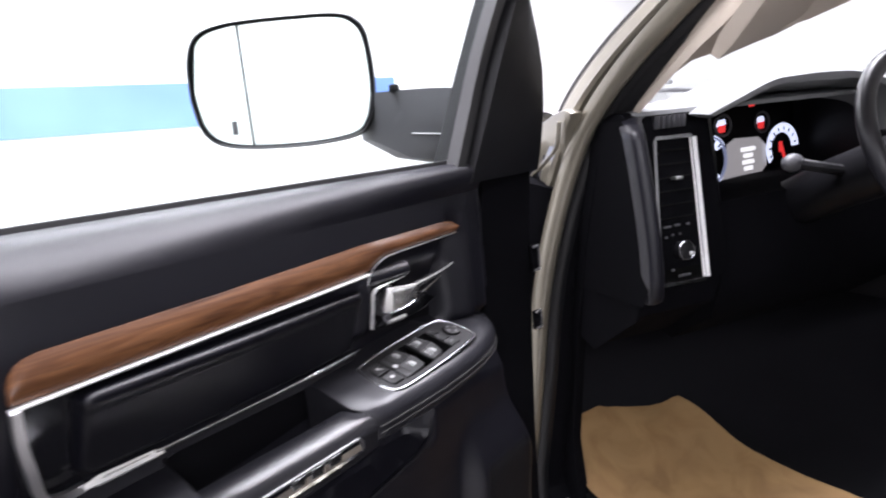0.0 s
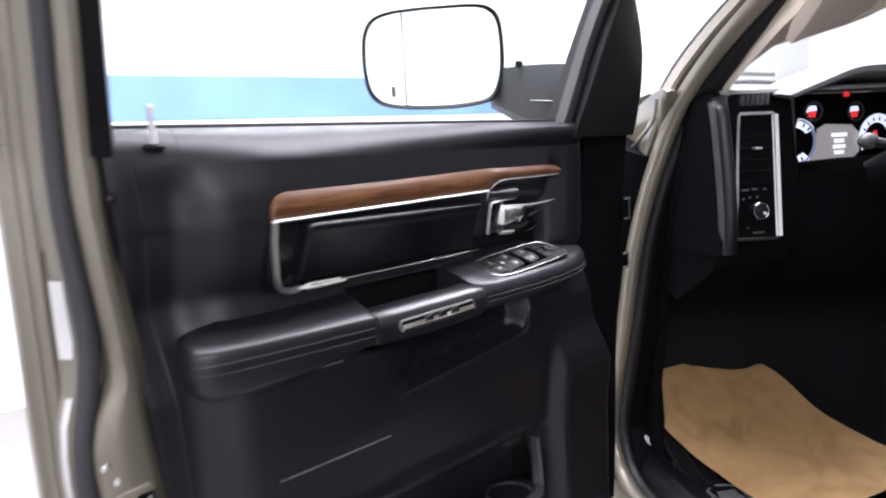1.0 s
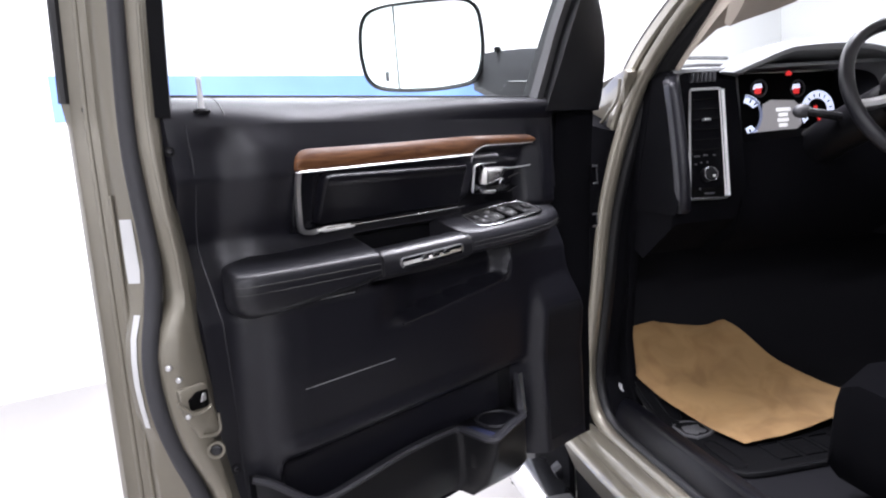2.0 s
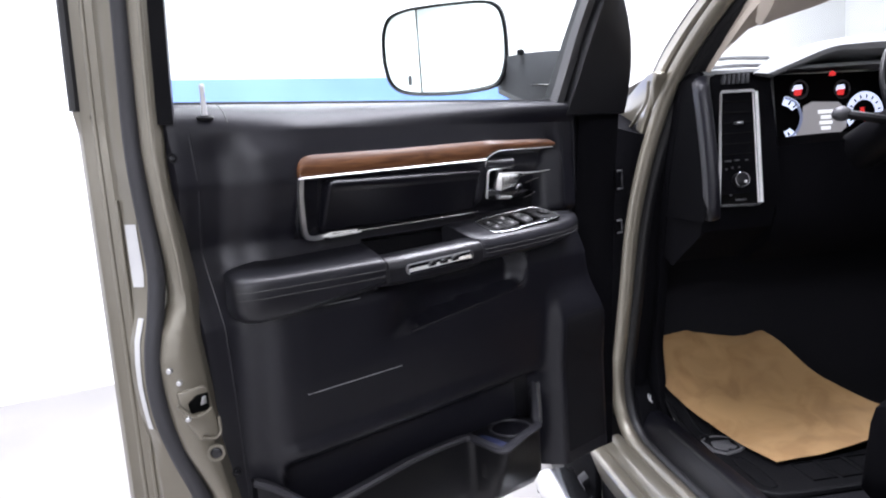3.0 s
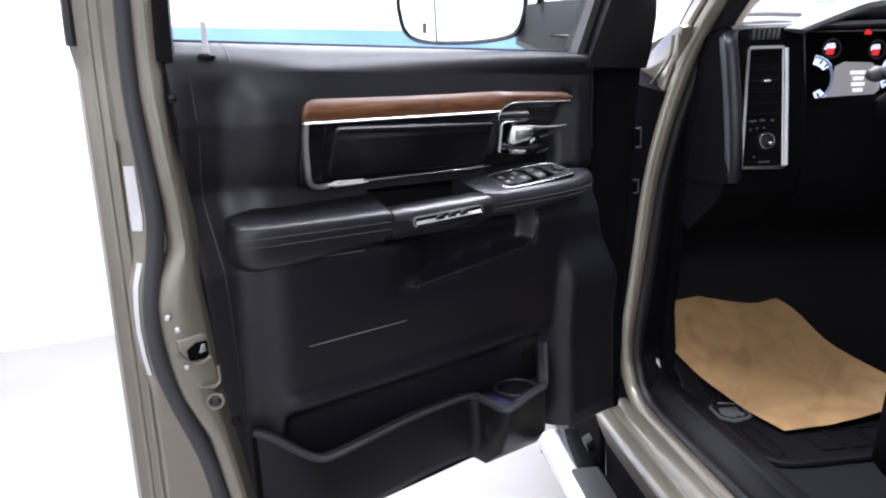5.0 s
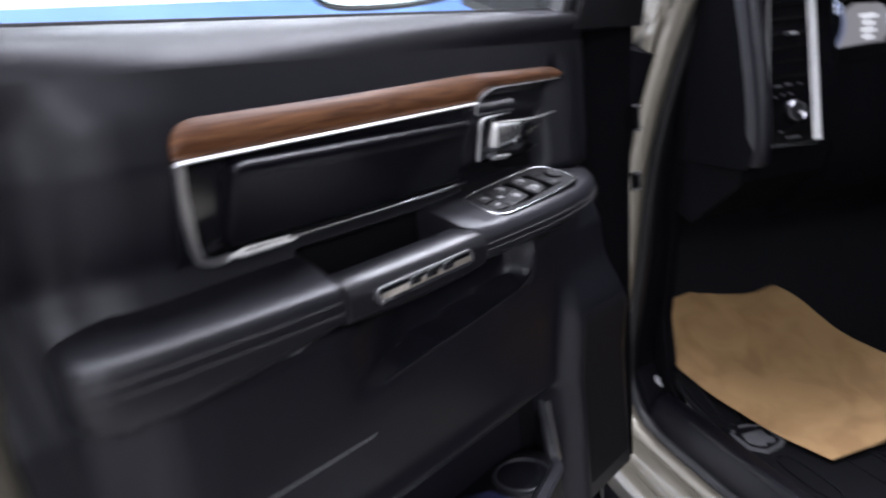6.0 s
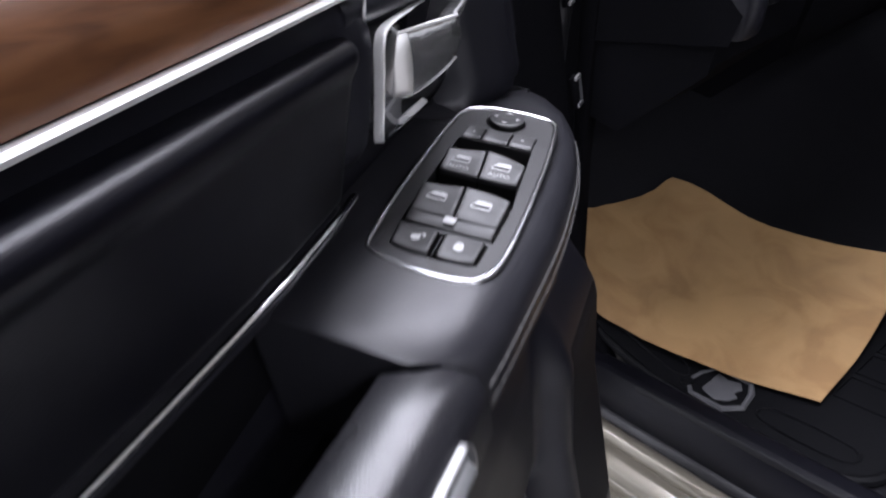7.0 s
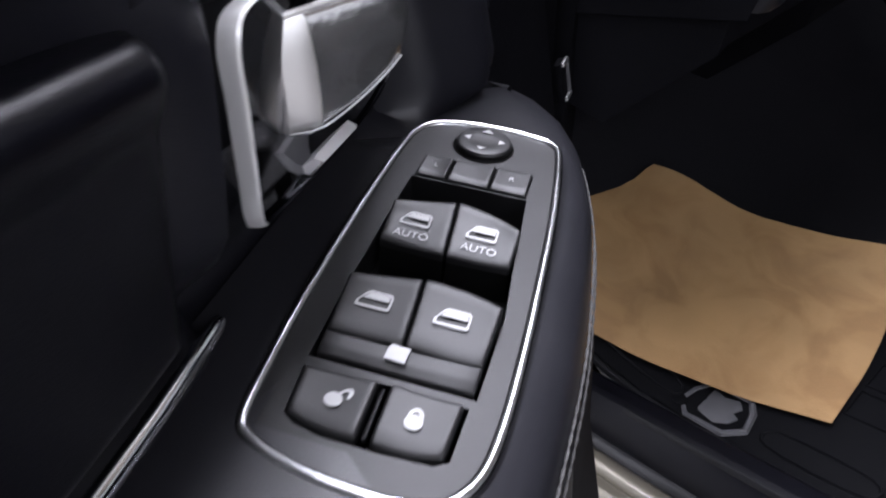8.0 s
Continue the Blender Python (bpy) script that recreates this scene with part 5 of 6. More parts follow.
inner = smooth_path([(0.362, 0.135, 1.575), (0.362, 0.100, 1.600), (0.362, -0.043, 1.684), (0.366, -0.116, 1.722), (0.372, -0.169, 1.755), (0.392, -0.35, 1.85), (0.42, -0.52, 1.93), (0.45, -0.72, 1.97)], 5)
trim_rows = []
for p in inner:
    dx, dy, dz = (lerp_table(-p.y, t) for t in ([(-0.05, 0.030), (0.043, 0.045), (0.116, 0.10), (0.169, 0.17), (0.35, 0.2)], [(-0.05, 0.03), (0.043, 0.035), (0.116, 0.015), (0.169, 0.03), (0.35, 0.05)], [(-0.05, -0.002), (0.043, -0.016), (0.116, -0.035), (0.169, -0.045), (0.35, -0.10)]))
    trim_rows.append([p + Vector((0.004, -0.012, -0.010)), p, p + Vector((dx * 0.3, dy * 0.5 + 0.006, dz * 0.3 + 0.006)), p + Vector((dx * 0.7, dy * 0.9 + 0.004, dz * 0.7 + 0.004)), p + Vector((dx, dy, dz)), p + Vector((dx + 0.004, dy + 0.03, dz + 0.02)), p + Vector((0.01, 0.05, 0.03))])
tpart("pillar_trim", loft(trim_rows), BEIGE, truck, "beige windscreen pillar trim")
fender_tip = [(0.242, 1.604), (0.34, 1.578), (0.45, 1.548), (0.62, 1.47), (0.62, 1.28), (0.44, 1.36), (0.36, 1.425), (0.30, 1.468), (0.262, 1.500), (0.236, 1.53), (0.215, 1.565), (0.19, 1.585), (0.178, 1.600), (0.20, 1.608)]
bm = prism(fender_tip, "x", 0.262, 0.292, 0.006)
for v in bm.verts:
    v.co.x += (1.60 - v.co.z) * 0.22
tpart("fender_tip", bm, PAINT, truck, "gold painted fender corner")
tpart("fender_crease", tube(smooth_path([(0.257, 0.40, 1.448), (0.256, 0.30, 1.495), (0.256, 0.235, 1.535), (0.256, 0.215, 1.585)], 5), 0.005, 8), PAINT, truck)

# outer sill, scuff plate, running board
tpart("rocker_panel", prism([(0.150, 0.36), (0.128, 0.42), (0.114, 0.462), (0.116, 0.474), (0.128, 0.480), (0.150, 0.484), (0.158, 0.476), (0.170, 0.478), (0.178, 0.498), (0.198, 0.508), (0.212, 0.508), (0.222, 0.50), (0.222, 0.34)], "y", -1.3, 0.43, 0.003), PAINT, truck, "gold painted rocker panel with pressed steps")
tpart("scuff_plate", prism([(0.262, 0.50), (0.262, 0.535), (0.268, 0.560), (0.280, 0.585), (0.290, 0.598), (0.300, 0.602), (0.325, 0.600), (0.340, 0.585), (0.345, 0.50)], "y", -1.3, 0.36, 0.002), SCUFF, truck, "black plastic scuff plate")
tpart("kick_cover", prism([(0.335, 0.50), (0.47, 0.50), (0.47, 0.78), (0.43, 0.74), (0.42, 0.66), (0.38, 0.62)], "x", 0.264, 0.345, 0.004), MATTE, truck, "black kick panel cover")
tpart("scuff_ridge", prism([(0.283, 0.592), (0.287, 0.600), (0.291, 0.602), (0.293, 0.596)], "y", -1.28, 0.22, 0.001), PLASTIC_HARD, truck)
for v in (0.352, 0.366):
    tpart("trim_clip", sweep(smooth_path([(0.290, v, 0.655), (0.287, v - 0.005, 0.645), (0.290, v - 0.012, 0.635)], 4), circle(0.0022, 6)), SATIN, truck, "small bright trim clip")
tpart("sill_underside", box(0.150, 0.172, -1.3, 0.43, 0.16, 0.375, 0.004), MATTE, truck, "black underside of the sill")
tpart("arch_liner", box(0.130, 0.152, 0.435, 0.80, 0.14, 0.72, 0.006), MATTE, truck, "black wheel arch liner")
board = smooth_path([(0.045, 0.605, 0.30), (0.045, 0.3, 0.30), (0.045, -0.4, 0.30), (0.045, -1.25, 0.30)], 5)
running = tpart("running_board", sweep(board, [(-0.055, -0.045), (0.055, -0.05), (0.072, -0.03), (0.074, 0.0), (0.062, 0.022), (0.035, 0.030), (-0.035, 0.030), (-0.060, 0.020), (-0.072, -0.005)], (0, 0, 1)), CHROME, truck, "polished chrome running board")
tpart("step_pad", box(0.005, 0.09, -0.6, 0.33, 0.322, 0.338, 0.006), RUBBER, running, "black rubber step pad")
tpart("end_cap", box(-0.022, 0.112, 0.60, 0.615, 0.245, 0.325, 0.006), PLASTIC_HARD, running, "black plastic end cap")
for v in (0.50, -0.7):
    tpart("bracket", prism([(0.02, 0.25), (0.03, 0.268), (0.22, 0.40), (0.22, 0.36), (0.06, 0.24)], "y", v, v + 0.05, 0.004), PLASTIC_HARD, running, "black step bracket")

# floor, firewall and closed cab behind
tpart("floor_pan", loft([[(0.34, v, z), (1.9, v, z), (1.9, v, z - 0.03), (0.34, v, z - 0.03)] for v, z in ((-1.6, 0.570), (0.0, 0.570), (0.18, 0.580), (0.34, 0.640), (0.48, 0.76), (0.62, 0.95), (0.64, 1.25))]), CARPET, truck, "black carpeted cab floor and toe board")
# Linings are coloured near-black, with the closed cab's shade included.
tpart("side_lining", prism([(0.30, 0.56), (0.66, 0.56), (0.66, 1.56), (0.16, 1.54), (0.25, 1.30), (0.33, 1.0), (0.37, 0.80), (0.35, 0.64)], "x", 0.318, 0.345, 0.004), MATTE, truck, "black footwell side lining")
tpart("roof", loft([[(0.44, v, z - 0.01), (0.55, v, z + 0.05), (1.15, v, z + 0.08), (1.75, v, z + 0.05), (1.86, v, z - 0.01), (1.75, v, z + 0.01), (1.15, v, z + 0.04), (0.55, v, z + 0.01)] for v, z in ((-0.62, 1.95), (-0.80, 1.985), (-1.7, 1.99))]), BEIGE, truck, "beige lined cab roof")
tpart("rear_wall", box(0.40, 1.9, -1.75, -1.70, 0.5, 1.45, 0.01), MATTE, truck, "cab rear wall, coloured black for its shade")
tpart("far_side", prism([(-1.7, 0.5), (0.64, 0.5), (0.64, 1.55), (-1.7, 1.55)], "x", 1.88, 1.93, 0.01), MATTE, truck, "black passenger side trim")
screen = tpart("windscreen", loft([[(0.35 + 0.06 * k, 0.30 - 0.86 * k + 0.22 * math.sin(math.pi * s), 1.60 + 0.40 * k) if s == 0 else (0.35 + 0.06 * k + (1.5 - 0.12 * k) * s, 0.30 - 0.86 * k + 0.22 * math.sin(math.pi * s), 1.60 + 0.40 * k) for s in [j / 12 for j in range(13)]] for k in (0.0, 0.25, 0.5, 0.75, 1.0)], False), GLASS, truck, "clear windscreen")
screen.visible_shadow = False
for k, (a, b) in enumerate((((0.40, 0.40, 1.635), (0.78, 0.50, 1.66)), ((0.44, 0.44, 1.625), (0.9, 0.56, 1.635)))):
    wiper = smooth_path([a, ((a[0] + b[0]) / 2, (a[1] + b[1]) / 2, (a[2] + b[2]) / 2 + 0.012), b], 6)
    tpart("wiper", tube(wiper, 0.006, 6), RUBBER, truck, "black windscreen wiper")
tpart("cowl", loft([[(0.33, v, z), (1.85, v, z)] for v, z in ((0.30, 1.588), (0.40, 1.612), (0.52, 1.60), (0.70, 1.56))], False), GREY, truck, "dark cowl below the windscreen")
low = [(0.385, 1.660), (0.41, 1.668), (0.455, 1.680), (0.50, 1.691), (0.545, 1.705), (0.60, 1.727), (0.66, 1.750), (0.75, 1.785), (0.90, 1.830)]
visor = tpart("sun_visor", loft([[(0.380, -0.100, 1.658), (0.372, -0.092, 1.668), (0.355, -0.13, 1.695), (0.330, -0.36, 1.85), (0.335, -0.38, 1.835), (0.372, -0.14, 1.676)]] + [[(u, -0.100, z), (u, -0.092, z + 0.010), (u, -0.13, z + 0.035), (u + 0.02, -0.36, z + 0.19), (u + 0.02, -0.38, z + 0.175), (u, -0.14, z + 0.018)] for u, z in low]), BEIGE, truck, "beige fabric sun visor")
tpart("visor_label", loft([[(0.50, -0.160, 1.7235), (0.50, -0.225, 1.7660)], [(0.575, -0.160, 1.7475), (0.575, -0.225, 1.790)]], False), LABEL, visor, "white warning label")

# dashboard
# Dash front, knee and end panels: their shade is in the near-black.
dash = tpart("dashboard", loft([[(u, v0 + 0.30, z - 0.0), (u, v0 + 0.12, z + 0.012), (u, v0 + 0.02, z + 0.004), (u, v0, z - 0.012), (u, v0 - 0.005, z - 0.03), (u, v0 - 0.045, z - 0.30), (u, v0 - 0.01, z - 0.40), (u, v0 + 0.15, z - 0.50), (u, v0 + 0.30, z - 0.45)] for u, v0, z in ((0.325, 0.10, 1.57), (0.335, 0.092, 1.582), (0.36, 0.090, 1.584), (0.50, 0.090, 1.584), (0.522, 0.09, 1.584))]), MATTE, truck, "grey-black moulded dashboard, coloured darker for its shade")
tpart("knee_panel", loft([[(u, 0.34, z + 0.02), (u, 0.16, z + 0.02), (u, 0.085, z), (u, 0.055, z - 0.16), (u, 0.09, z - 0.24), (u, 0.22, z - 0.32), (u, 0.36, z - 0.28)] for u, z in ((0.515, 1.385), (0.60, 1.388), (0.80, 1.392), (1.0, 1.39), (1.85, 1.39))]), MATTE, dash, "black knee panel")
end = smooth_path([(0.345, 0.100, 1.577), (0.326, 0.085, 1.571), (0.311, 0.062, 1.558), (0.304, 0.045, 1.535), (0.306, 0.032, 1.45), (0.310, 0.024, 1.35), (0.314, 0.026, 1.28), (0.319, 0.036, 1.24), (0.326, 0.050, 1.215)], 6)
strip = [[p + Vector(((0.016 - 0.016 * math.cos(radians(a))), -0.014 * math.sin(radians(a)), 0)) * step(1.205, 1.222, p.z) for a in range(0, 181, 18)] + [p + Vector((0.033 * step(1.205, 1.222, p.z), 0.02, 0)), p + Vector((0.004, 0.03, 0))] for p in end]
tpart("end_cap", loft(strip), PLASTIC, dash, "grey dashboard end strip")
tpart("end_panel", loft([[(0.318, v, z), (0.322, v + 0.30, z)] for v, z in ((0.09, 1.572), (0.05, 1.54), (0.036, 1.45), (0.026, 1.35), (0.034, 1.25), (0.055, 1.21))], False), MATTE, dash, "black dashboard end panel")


def on_dash(u, z, out=0.0):
    """A point on the dashboard's near face."""
    k = (1.56 - z) / 0.27
    return (u, 0.088 - 0.037 * k - out, z)


vent_box = tpart("defrost_vent", loft([[on_dash(u, z, 0.004) for u, z in ((0.385 + 0.0 * s, 1.550), (0.455, 1.550), (0.455, 1.576), (0.385, 1.576))] for s in (0,)] + [[(u, v + 0.03, z) for u, v, z in (on_dash(0.385, 1.550), on_dash(0.455, 1.550), on_dash(0.455, 1.576), on_dash(0.385, 1.576))]]), GLOSS, dash, "small slatted side window vent")
for k in range(6):
    u = 0.389 + 0.0125 * k
    tpart("slat", prism([(u, 1.551), (u + 0.003, 1.551), (u + 0.006, 1.575), (u + 0.003, 1.575)], "y", 0.072, 0.084, 0.0005), GREY, vent_box)


def dash_frame(pts, w, d):
    path = [Vector(on_dash(u, z, 0.006)) for u, z in pts]
    return sweep(path, [(-w, -d), (w, -d), (w, d), (-w, d)], (0, 1, 0), True)


bezel = tpart("light_switch_bezel", dash_frame([(0.355, 1.251), (0.350, 1.258), (0.360, 1.34), (0.371, 1.45), (0.380, 1.526), (0.384, 1.533), (0.466, 1.532), (0.472, 1.526), (0.469, 1.45), (0.464, 1.34), (0.461, 1.256), (0.456, 1.2475)], 0.0035, 0.005), RIM_METAL, dash, "satin silver vertical bezel")
# Lit side of the same bezel: the glare is put in as brighter chrome.
tpart("bezel_side_glare", sweep([Vector(on_dash(u, z, 0.009)) for u, z in ((0.472, 1.528), (0.469, 1.45), (0.464, 1.34), (0.460, 1.252))], [(-0.0055, 0.003), (0.002, -0.008), (0.005, -0.006), (0.003, 0.006)], (0, 1, 0)), BRIGHT, bezel, "bezel side with its glare painted bright")
# Face and slats take the near-black of shade, so the slats vanish.
tpart("bezel_back", loft([[on_dash(u, z, 0.002) for u in (a, b)] for z, a, b in ((1.252, 0.352, 0.459), (1.34, 0.361, 0.464), (1.45, 0.372, 0.469), (1.53, 0.381, 0.472))], False), SHADED_BLACK, bezel, "switch face coloured black for its shade")
for k in range(6):
    z = 1.375 + 0.026 * k
    a = 0.366 + (z - 1.34) * 0.10
    tpart("vent_slat", loft([[on_dash(a, z, 0.006), on_dash(a + 0.083, z, 0.006)], [on_dash(a, z + 0.006, 0.001), on_dash(a + 0.083, z + 0.006, 0.001)]], False), SHADED_BLACK, bezel, "air vent slat coloured black for its shade")
tpart("vent_tab", box(0.408, 0.426, 0.050, 0.066, 1.450, 1.456, 0.002), SATIN, bezel, "small bright vent tab")
for u, z, w in ((0.386, 1.360, 0.018), (0.410, 1.361, 0.014), (0.436, 1.360, 0.008), (0.380, 1.340, 0.006), (0.396, 1.343, 0.005), (0.414, 1.343, 0.005), (0.386, 1.275, 0.005), (0.412, 1.262, 0.028)):
    p = on_dash(u, z, 0.006)
    tpart("switch_mark", box(u - w / 2, u + w / 2, p[1], p[1] + 0.004, z - 0.002, z + 0.002, 0.0008), GREY, bezel, "small pale switch mark")
kn = bmesh.new()
c = on_dash(0.408, 1.312, 0.016)
turn = Matrix.Translation(c) @ Vector((0, -1, 0.16)).to_track_quat("Z", "Y").to_matrix().to_4x4()
bmesh.ops.create_cone(kn, cap_ends=True, segments=32, radius1=0.019, radius2=0.016, depth=0.022, matrix=turn)
kn = bevel(kn, 0.003)
knob_d = tpart("headlight_knob", kn, PLASTIC_HARD, bezel, "round black headlight knob")
tpart("knob_ring", tube([turn @ Vector((0.0180 * math.cos(radians(a)), 0.0180 * math.sin(radians(a)), 0.010)) for a in range(0, 360, 12)], 0.0013, 6, (0, 1, 0), True), RIM_METAL, knob_d, "bright knob ring")
tpart("knob_mark", box(0.411, 0.417, c[1] - 0.016, c[1] - 0.012, 1.305, 1.311, 0.001), LABEL, knob_d)

# instrument hood and cluster
HOOD = [(0.478, 1.570), (0.56, 1.600), (0.647, 1.630), (0.72, 1.638), (0.80, 1.641), (0.90, 1.634), (1.0, 1.605), (1.05, 1.57), (1.065, 1.50)]
rings = []
for u, z in [(p.x, p.z) for p in smooth_path([(u, 0, z) for u, z in HOOD], 5)]:
    n = Vector((u - 0.80, 0, max(0.06, z - 1.50))).normalized()
    k = min(1.0, 0.12 + max(0.0, u - 0.478) / 0.15, 0.2 + max(0.0, 1.065 - u) / 0.15)
    rings.append([(u + n.x * a, v, z + n.z * a) for v, a in ((0.056, -0.034), (0.047, -0.028), (0.045, -0.012), (0.054 + 0.03 * k, 0.010), (0.060 + 0.05 * k, 0.014), (0.062 + 0.10 * k, 0.013), (0.062 + 0.17 * k, 0.004), (0.062 + 0.32 * k, -0.030), (0.062 + 0.32 * k, -0.045), (0.062 + 0.16 * k, -0.044), (0.068, -0.038))])
# Hood and top pad are paler than the front for the light they catch.
tpart("instrument_hood", loft(rings), DASH, dash, "instrument hood, its glare painted in as grey")
tpart("dash_top", loft([[(u, v + 0.02 * max(0, 0.40 - u) / 0.05, z) for u in (0.352, 0.37, 0.40, 0.46, 0.56, 0.70, 0.90, 1.2, 1.85)] for v, z in ((0.082, 1.578), (0.085, 1.586), (0.100, 1.590), (0.20, 1.600), (0.32, 1.604), (0.48, 1.596))], False), DASH, dash, "grey-black dashboard top pad, paler for the glare on it")
def gpart(name, bm, mat, parent=truck, label="", sharp=38):
    """A piece of the gauge panel, which stands aslant, its far side deeper."""
    for v in bm.verts:
        v.co.x = 0.705 + (v.co.x - 0.692) * 1.22 if v.co.x > 0.60 else v.co.x
        v.co.y += (0.03 + 0.26 * max(0.0, v.co.x - 0.69)) * step(0.12, 0.19, v.co.y)
    return tpart(name, bm, mat, parent, label, sharp)


gpart("cluster_shroud", loft([[(0.520, 0.075, 1.585), (0.520, 0.055, 1.385)], [(0.575, 0.226, 1.60), (0.575, 0.226, 1.385)]], False), PLASTIC_HARD, dash, "black cluster side shroud")
cluster = gpart("gauge_panel", loft([[(0.57, 0.225, 1.36), (1.08, 0.225, 1.36)], [(0.57, 0.228, 1.585), (1.08, 0.228, 1.585)]], False), SHADED_BLACK, dash, "black lit gauge panel")


def dial(u, z, r, face, name, label, a0, a1, n):
    pts_in, pts_out = [], []
    rings = []
    for k in range(n + 1):
        a = radians(a0 + (a1 - a0) * k / n)
        rings.append([(u + r * 0.62 * math.cos(a), 0.206, z + r * 0.62 * math.sin(a)), (u + r * math.cos(a), 0.202, z + r * math.sin(a))])
    face_ob = gpart(name, loft(rings, False), face, cluster, label)
    for k in range(1, n, 2):
        a = radians(a0 + (a1 - a0) * k / n)
        d = Vector((math.cos(a), 0, math.sin(a)))
        s = Vector((-d.z, 0, d.x))
        p = Vector((u, 0.2015, z))
        gpart("tick", loft([[p + d * r * 0.7 - s * r * 0.04, p + d * r * 0.7 + s * r * 0.04], [p + d * r * 0.86 - s * r * 0.04, p + d * r * 0.86 + s * r * 0.04]], False), GLOSS, face_ob)
    return face_ob


gpart("dial_ring", tube([(0.640 + 0.058 * math.cos(radians(a)), 0.205, 1.460 + 0.058 * math.sin(radians(a))) for a in range(-75, 85, 8)], 0.004, 6, (0, 1, 0)), DIAL_DIM, cluster, "dim blue lit dial ring")
dial(0.640, 1.460, 0.062, DIAL, "rev_counter", "white-blue lit rev counter", 32, 78, 5)
dial(0.640, 1.460, 0.062, DIAL, "rev_counter_end", "white-blue lit end of the rev counter", -72, -46, 3)
speed = dial(0.897, 1.462, 0.062, DIAL, "speedometer", "white-blue lit speedometer", 0, 215, 18)
for u, z in ((0.692, 1.5370), (0.824, 1.5330)):
    gpart("small_gauge", tube([(u + 0.024 * math.cos(radians(a)), 0.203, z + 0.024 * math.sin(radians(a))) for a in range(0, 360, 15)], 0.003, 6, (0, 1, 0), True), GREY, cluster, "small lit gauge ring")
    gpart("gauge_face", prism([(u - 0.020, z - 0.004), (u - 0.012, z + 0.012), (u + 0.008, z + 0.014), (u + 0.012, z + 0.002)], "y", 0.206, 0.208), DIAL, cluster, "white lit gauge sector")
    gpart("gauge_needle", prism([(u - 0.016, z - 0.016), (u + 0.004, z - 0.016), (u + 0.008, z + 0.0), (u - 0.014, z + 0.0)], "y", 0.203, 0.205), DIAL_RED, cluster, "red lit needle")
gpart("gauge_needle", prism([(0.884, 1.470), (0.892, 1.474), (0.906, 1.432), (0.898, 1.430)], "y", 0.199, 0.201), DIAL_RED, speed, "red lit needle")
gpart("gauge_needle", prism([(0.880, 1.452), (0.892, 1.452), (0.892, 1.478), (0.880, 1.478)], "y", 0.1985, 0.2005), DIAL_RED, speed)
gpart("warning_light", prism([(0.790, 1.573), (0.808, 1.573), (0.812, 1.580), (0.800, 1.588), (0.792, 1.583)], "y", 0.212, 0.214), DIAL_RED, cluster, "dim red warning light")
display = gpart("info_screen", prism([(0.684, 1.402), (0.812, 1.402), (0.842, 1.425), (0.842, 1.475), (0.815, 1.498), (0.735, 1.502), (0.708, 1.490), (0.705, 1.45)], "y", 0.208, 0.212), SCREEN, cluster, "grey lit information screen")
for k, w in enumerate((0.048, 0.030, 0.038, 0.028)):
    gpart("text_bar", box(0.775 - w / 2, 0.775 + w / 2, 0.205, 0.207, 1.468 - 0.0155 * k, 1.477 - 0.0155 * k), SCREEN_TEXT, display)

tpart("centre_dash", loft([[(1.06, 0.45, z), (1.06, v, z), (1.10, v - 0.03, z), (1.85, v - 0.02, z), (1.85, 0.45, z)] for v, z in ((0.10, 1.08), (0.05, 1.20), (0.07, 1.40), (0.09, 1.56), (0.13, 1.595))]), PLASTIC_HARD, dash, "black centre dashboard")

# steering column and wheel
wheel_m = Matrix.Translation((0.800, -0.200, 1.475)) @ Matrix.Rotation(radians(-24), 4, "X")
rim_pts = [wheel_m @ Vector((0.185 * math.cos(radians(a)), 0, 0.185 * math.sin(radians(a)))) for a in range(0, 360, 6)]
wheel = tpart("steering_wheel", tube(rim_pts, 0.0165, 12, (0, 1, 0.3), True), LEATHER, truck, "black leather steering wheel")
hub = rounded(0.15, 0.13, 0.04, 5)
bm = prism(hub, "y", -0.025, 0.03, 0.01)
bm.transform(wheel_m)
tpart("hub", bm, PLASTIC_HARD, wheel, "black wheel hub")
for a in (-8, 188, 250, 290):
    d = Vector((math.cos(radians(a)), 0, math.sin(radians(a))))
    tpart("spoke", tube([wheel_m @ (d * 0.05), wheel_m @ (d * 0.12 + Vector((0, 0.01, 0))), wheel_m @ (d * 0.18)], 0.014, 8, (0, 1, 0.3)), SATIN if a in (-8, 188) else PLASTIC_HARD, wheel, "silver wheel spoke" if a in (-8, 188) else "")
tpart("column", tube([(0.775, -0.17, 1.46), (0.775, 0.0, 1.40), (0.775, 0.16, 1.33)], 0.055, 16), PLASTIC_HARD, truck, "black steering column cover")
stalk = tpart("indicator_stalk", tube(smooth_path([(0.775, -0.06, 1.42), (0.70, -0.04, 1.44), (0.660, -0.005, 1.454)], 4), 0.011, 8), PLASTIC_HARD, truck, "black indicator stalk")
sk = bmesh.new()
bmesh.ops.create_uvsphere(sk, u_segments=16, v_segments=10, radius=0.022, matrix=Matrix.Translation((0.652, 0.0, 1.456)) @ Matrix.Diagonal((1.15, 0.8, 0.85, 1)))
tpart("stalk_knob", sk, GREY, stalk, "grey stalk end")
tpart("spoke_trim", loft([[(0.74, -0.03, 1.405), (0.76, -0.045, 1.40), (0.75, -0.03, 1.385)], [(0.80, -0.06, 1.44), (0.82, -0.075, 1.435), (0.81, -0.06, 1.42)]]), SATIN, wheel)

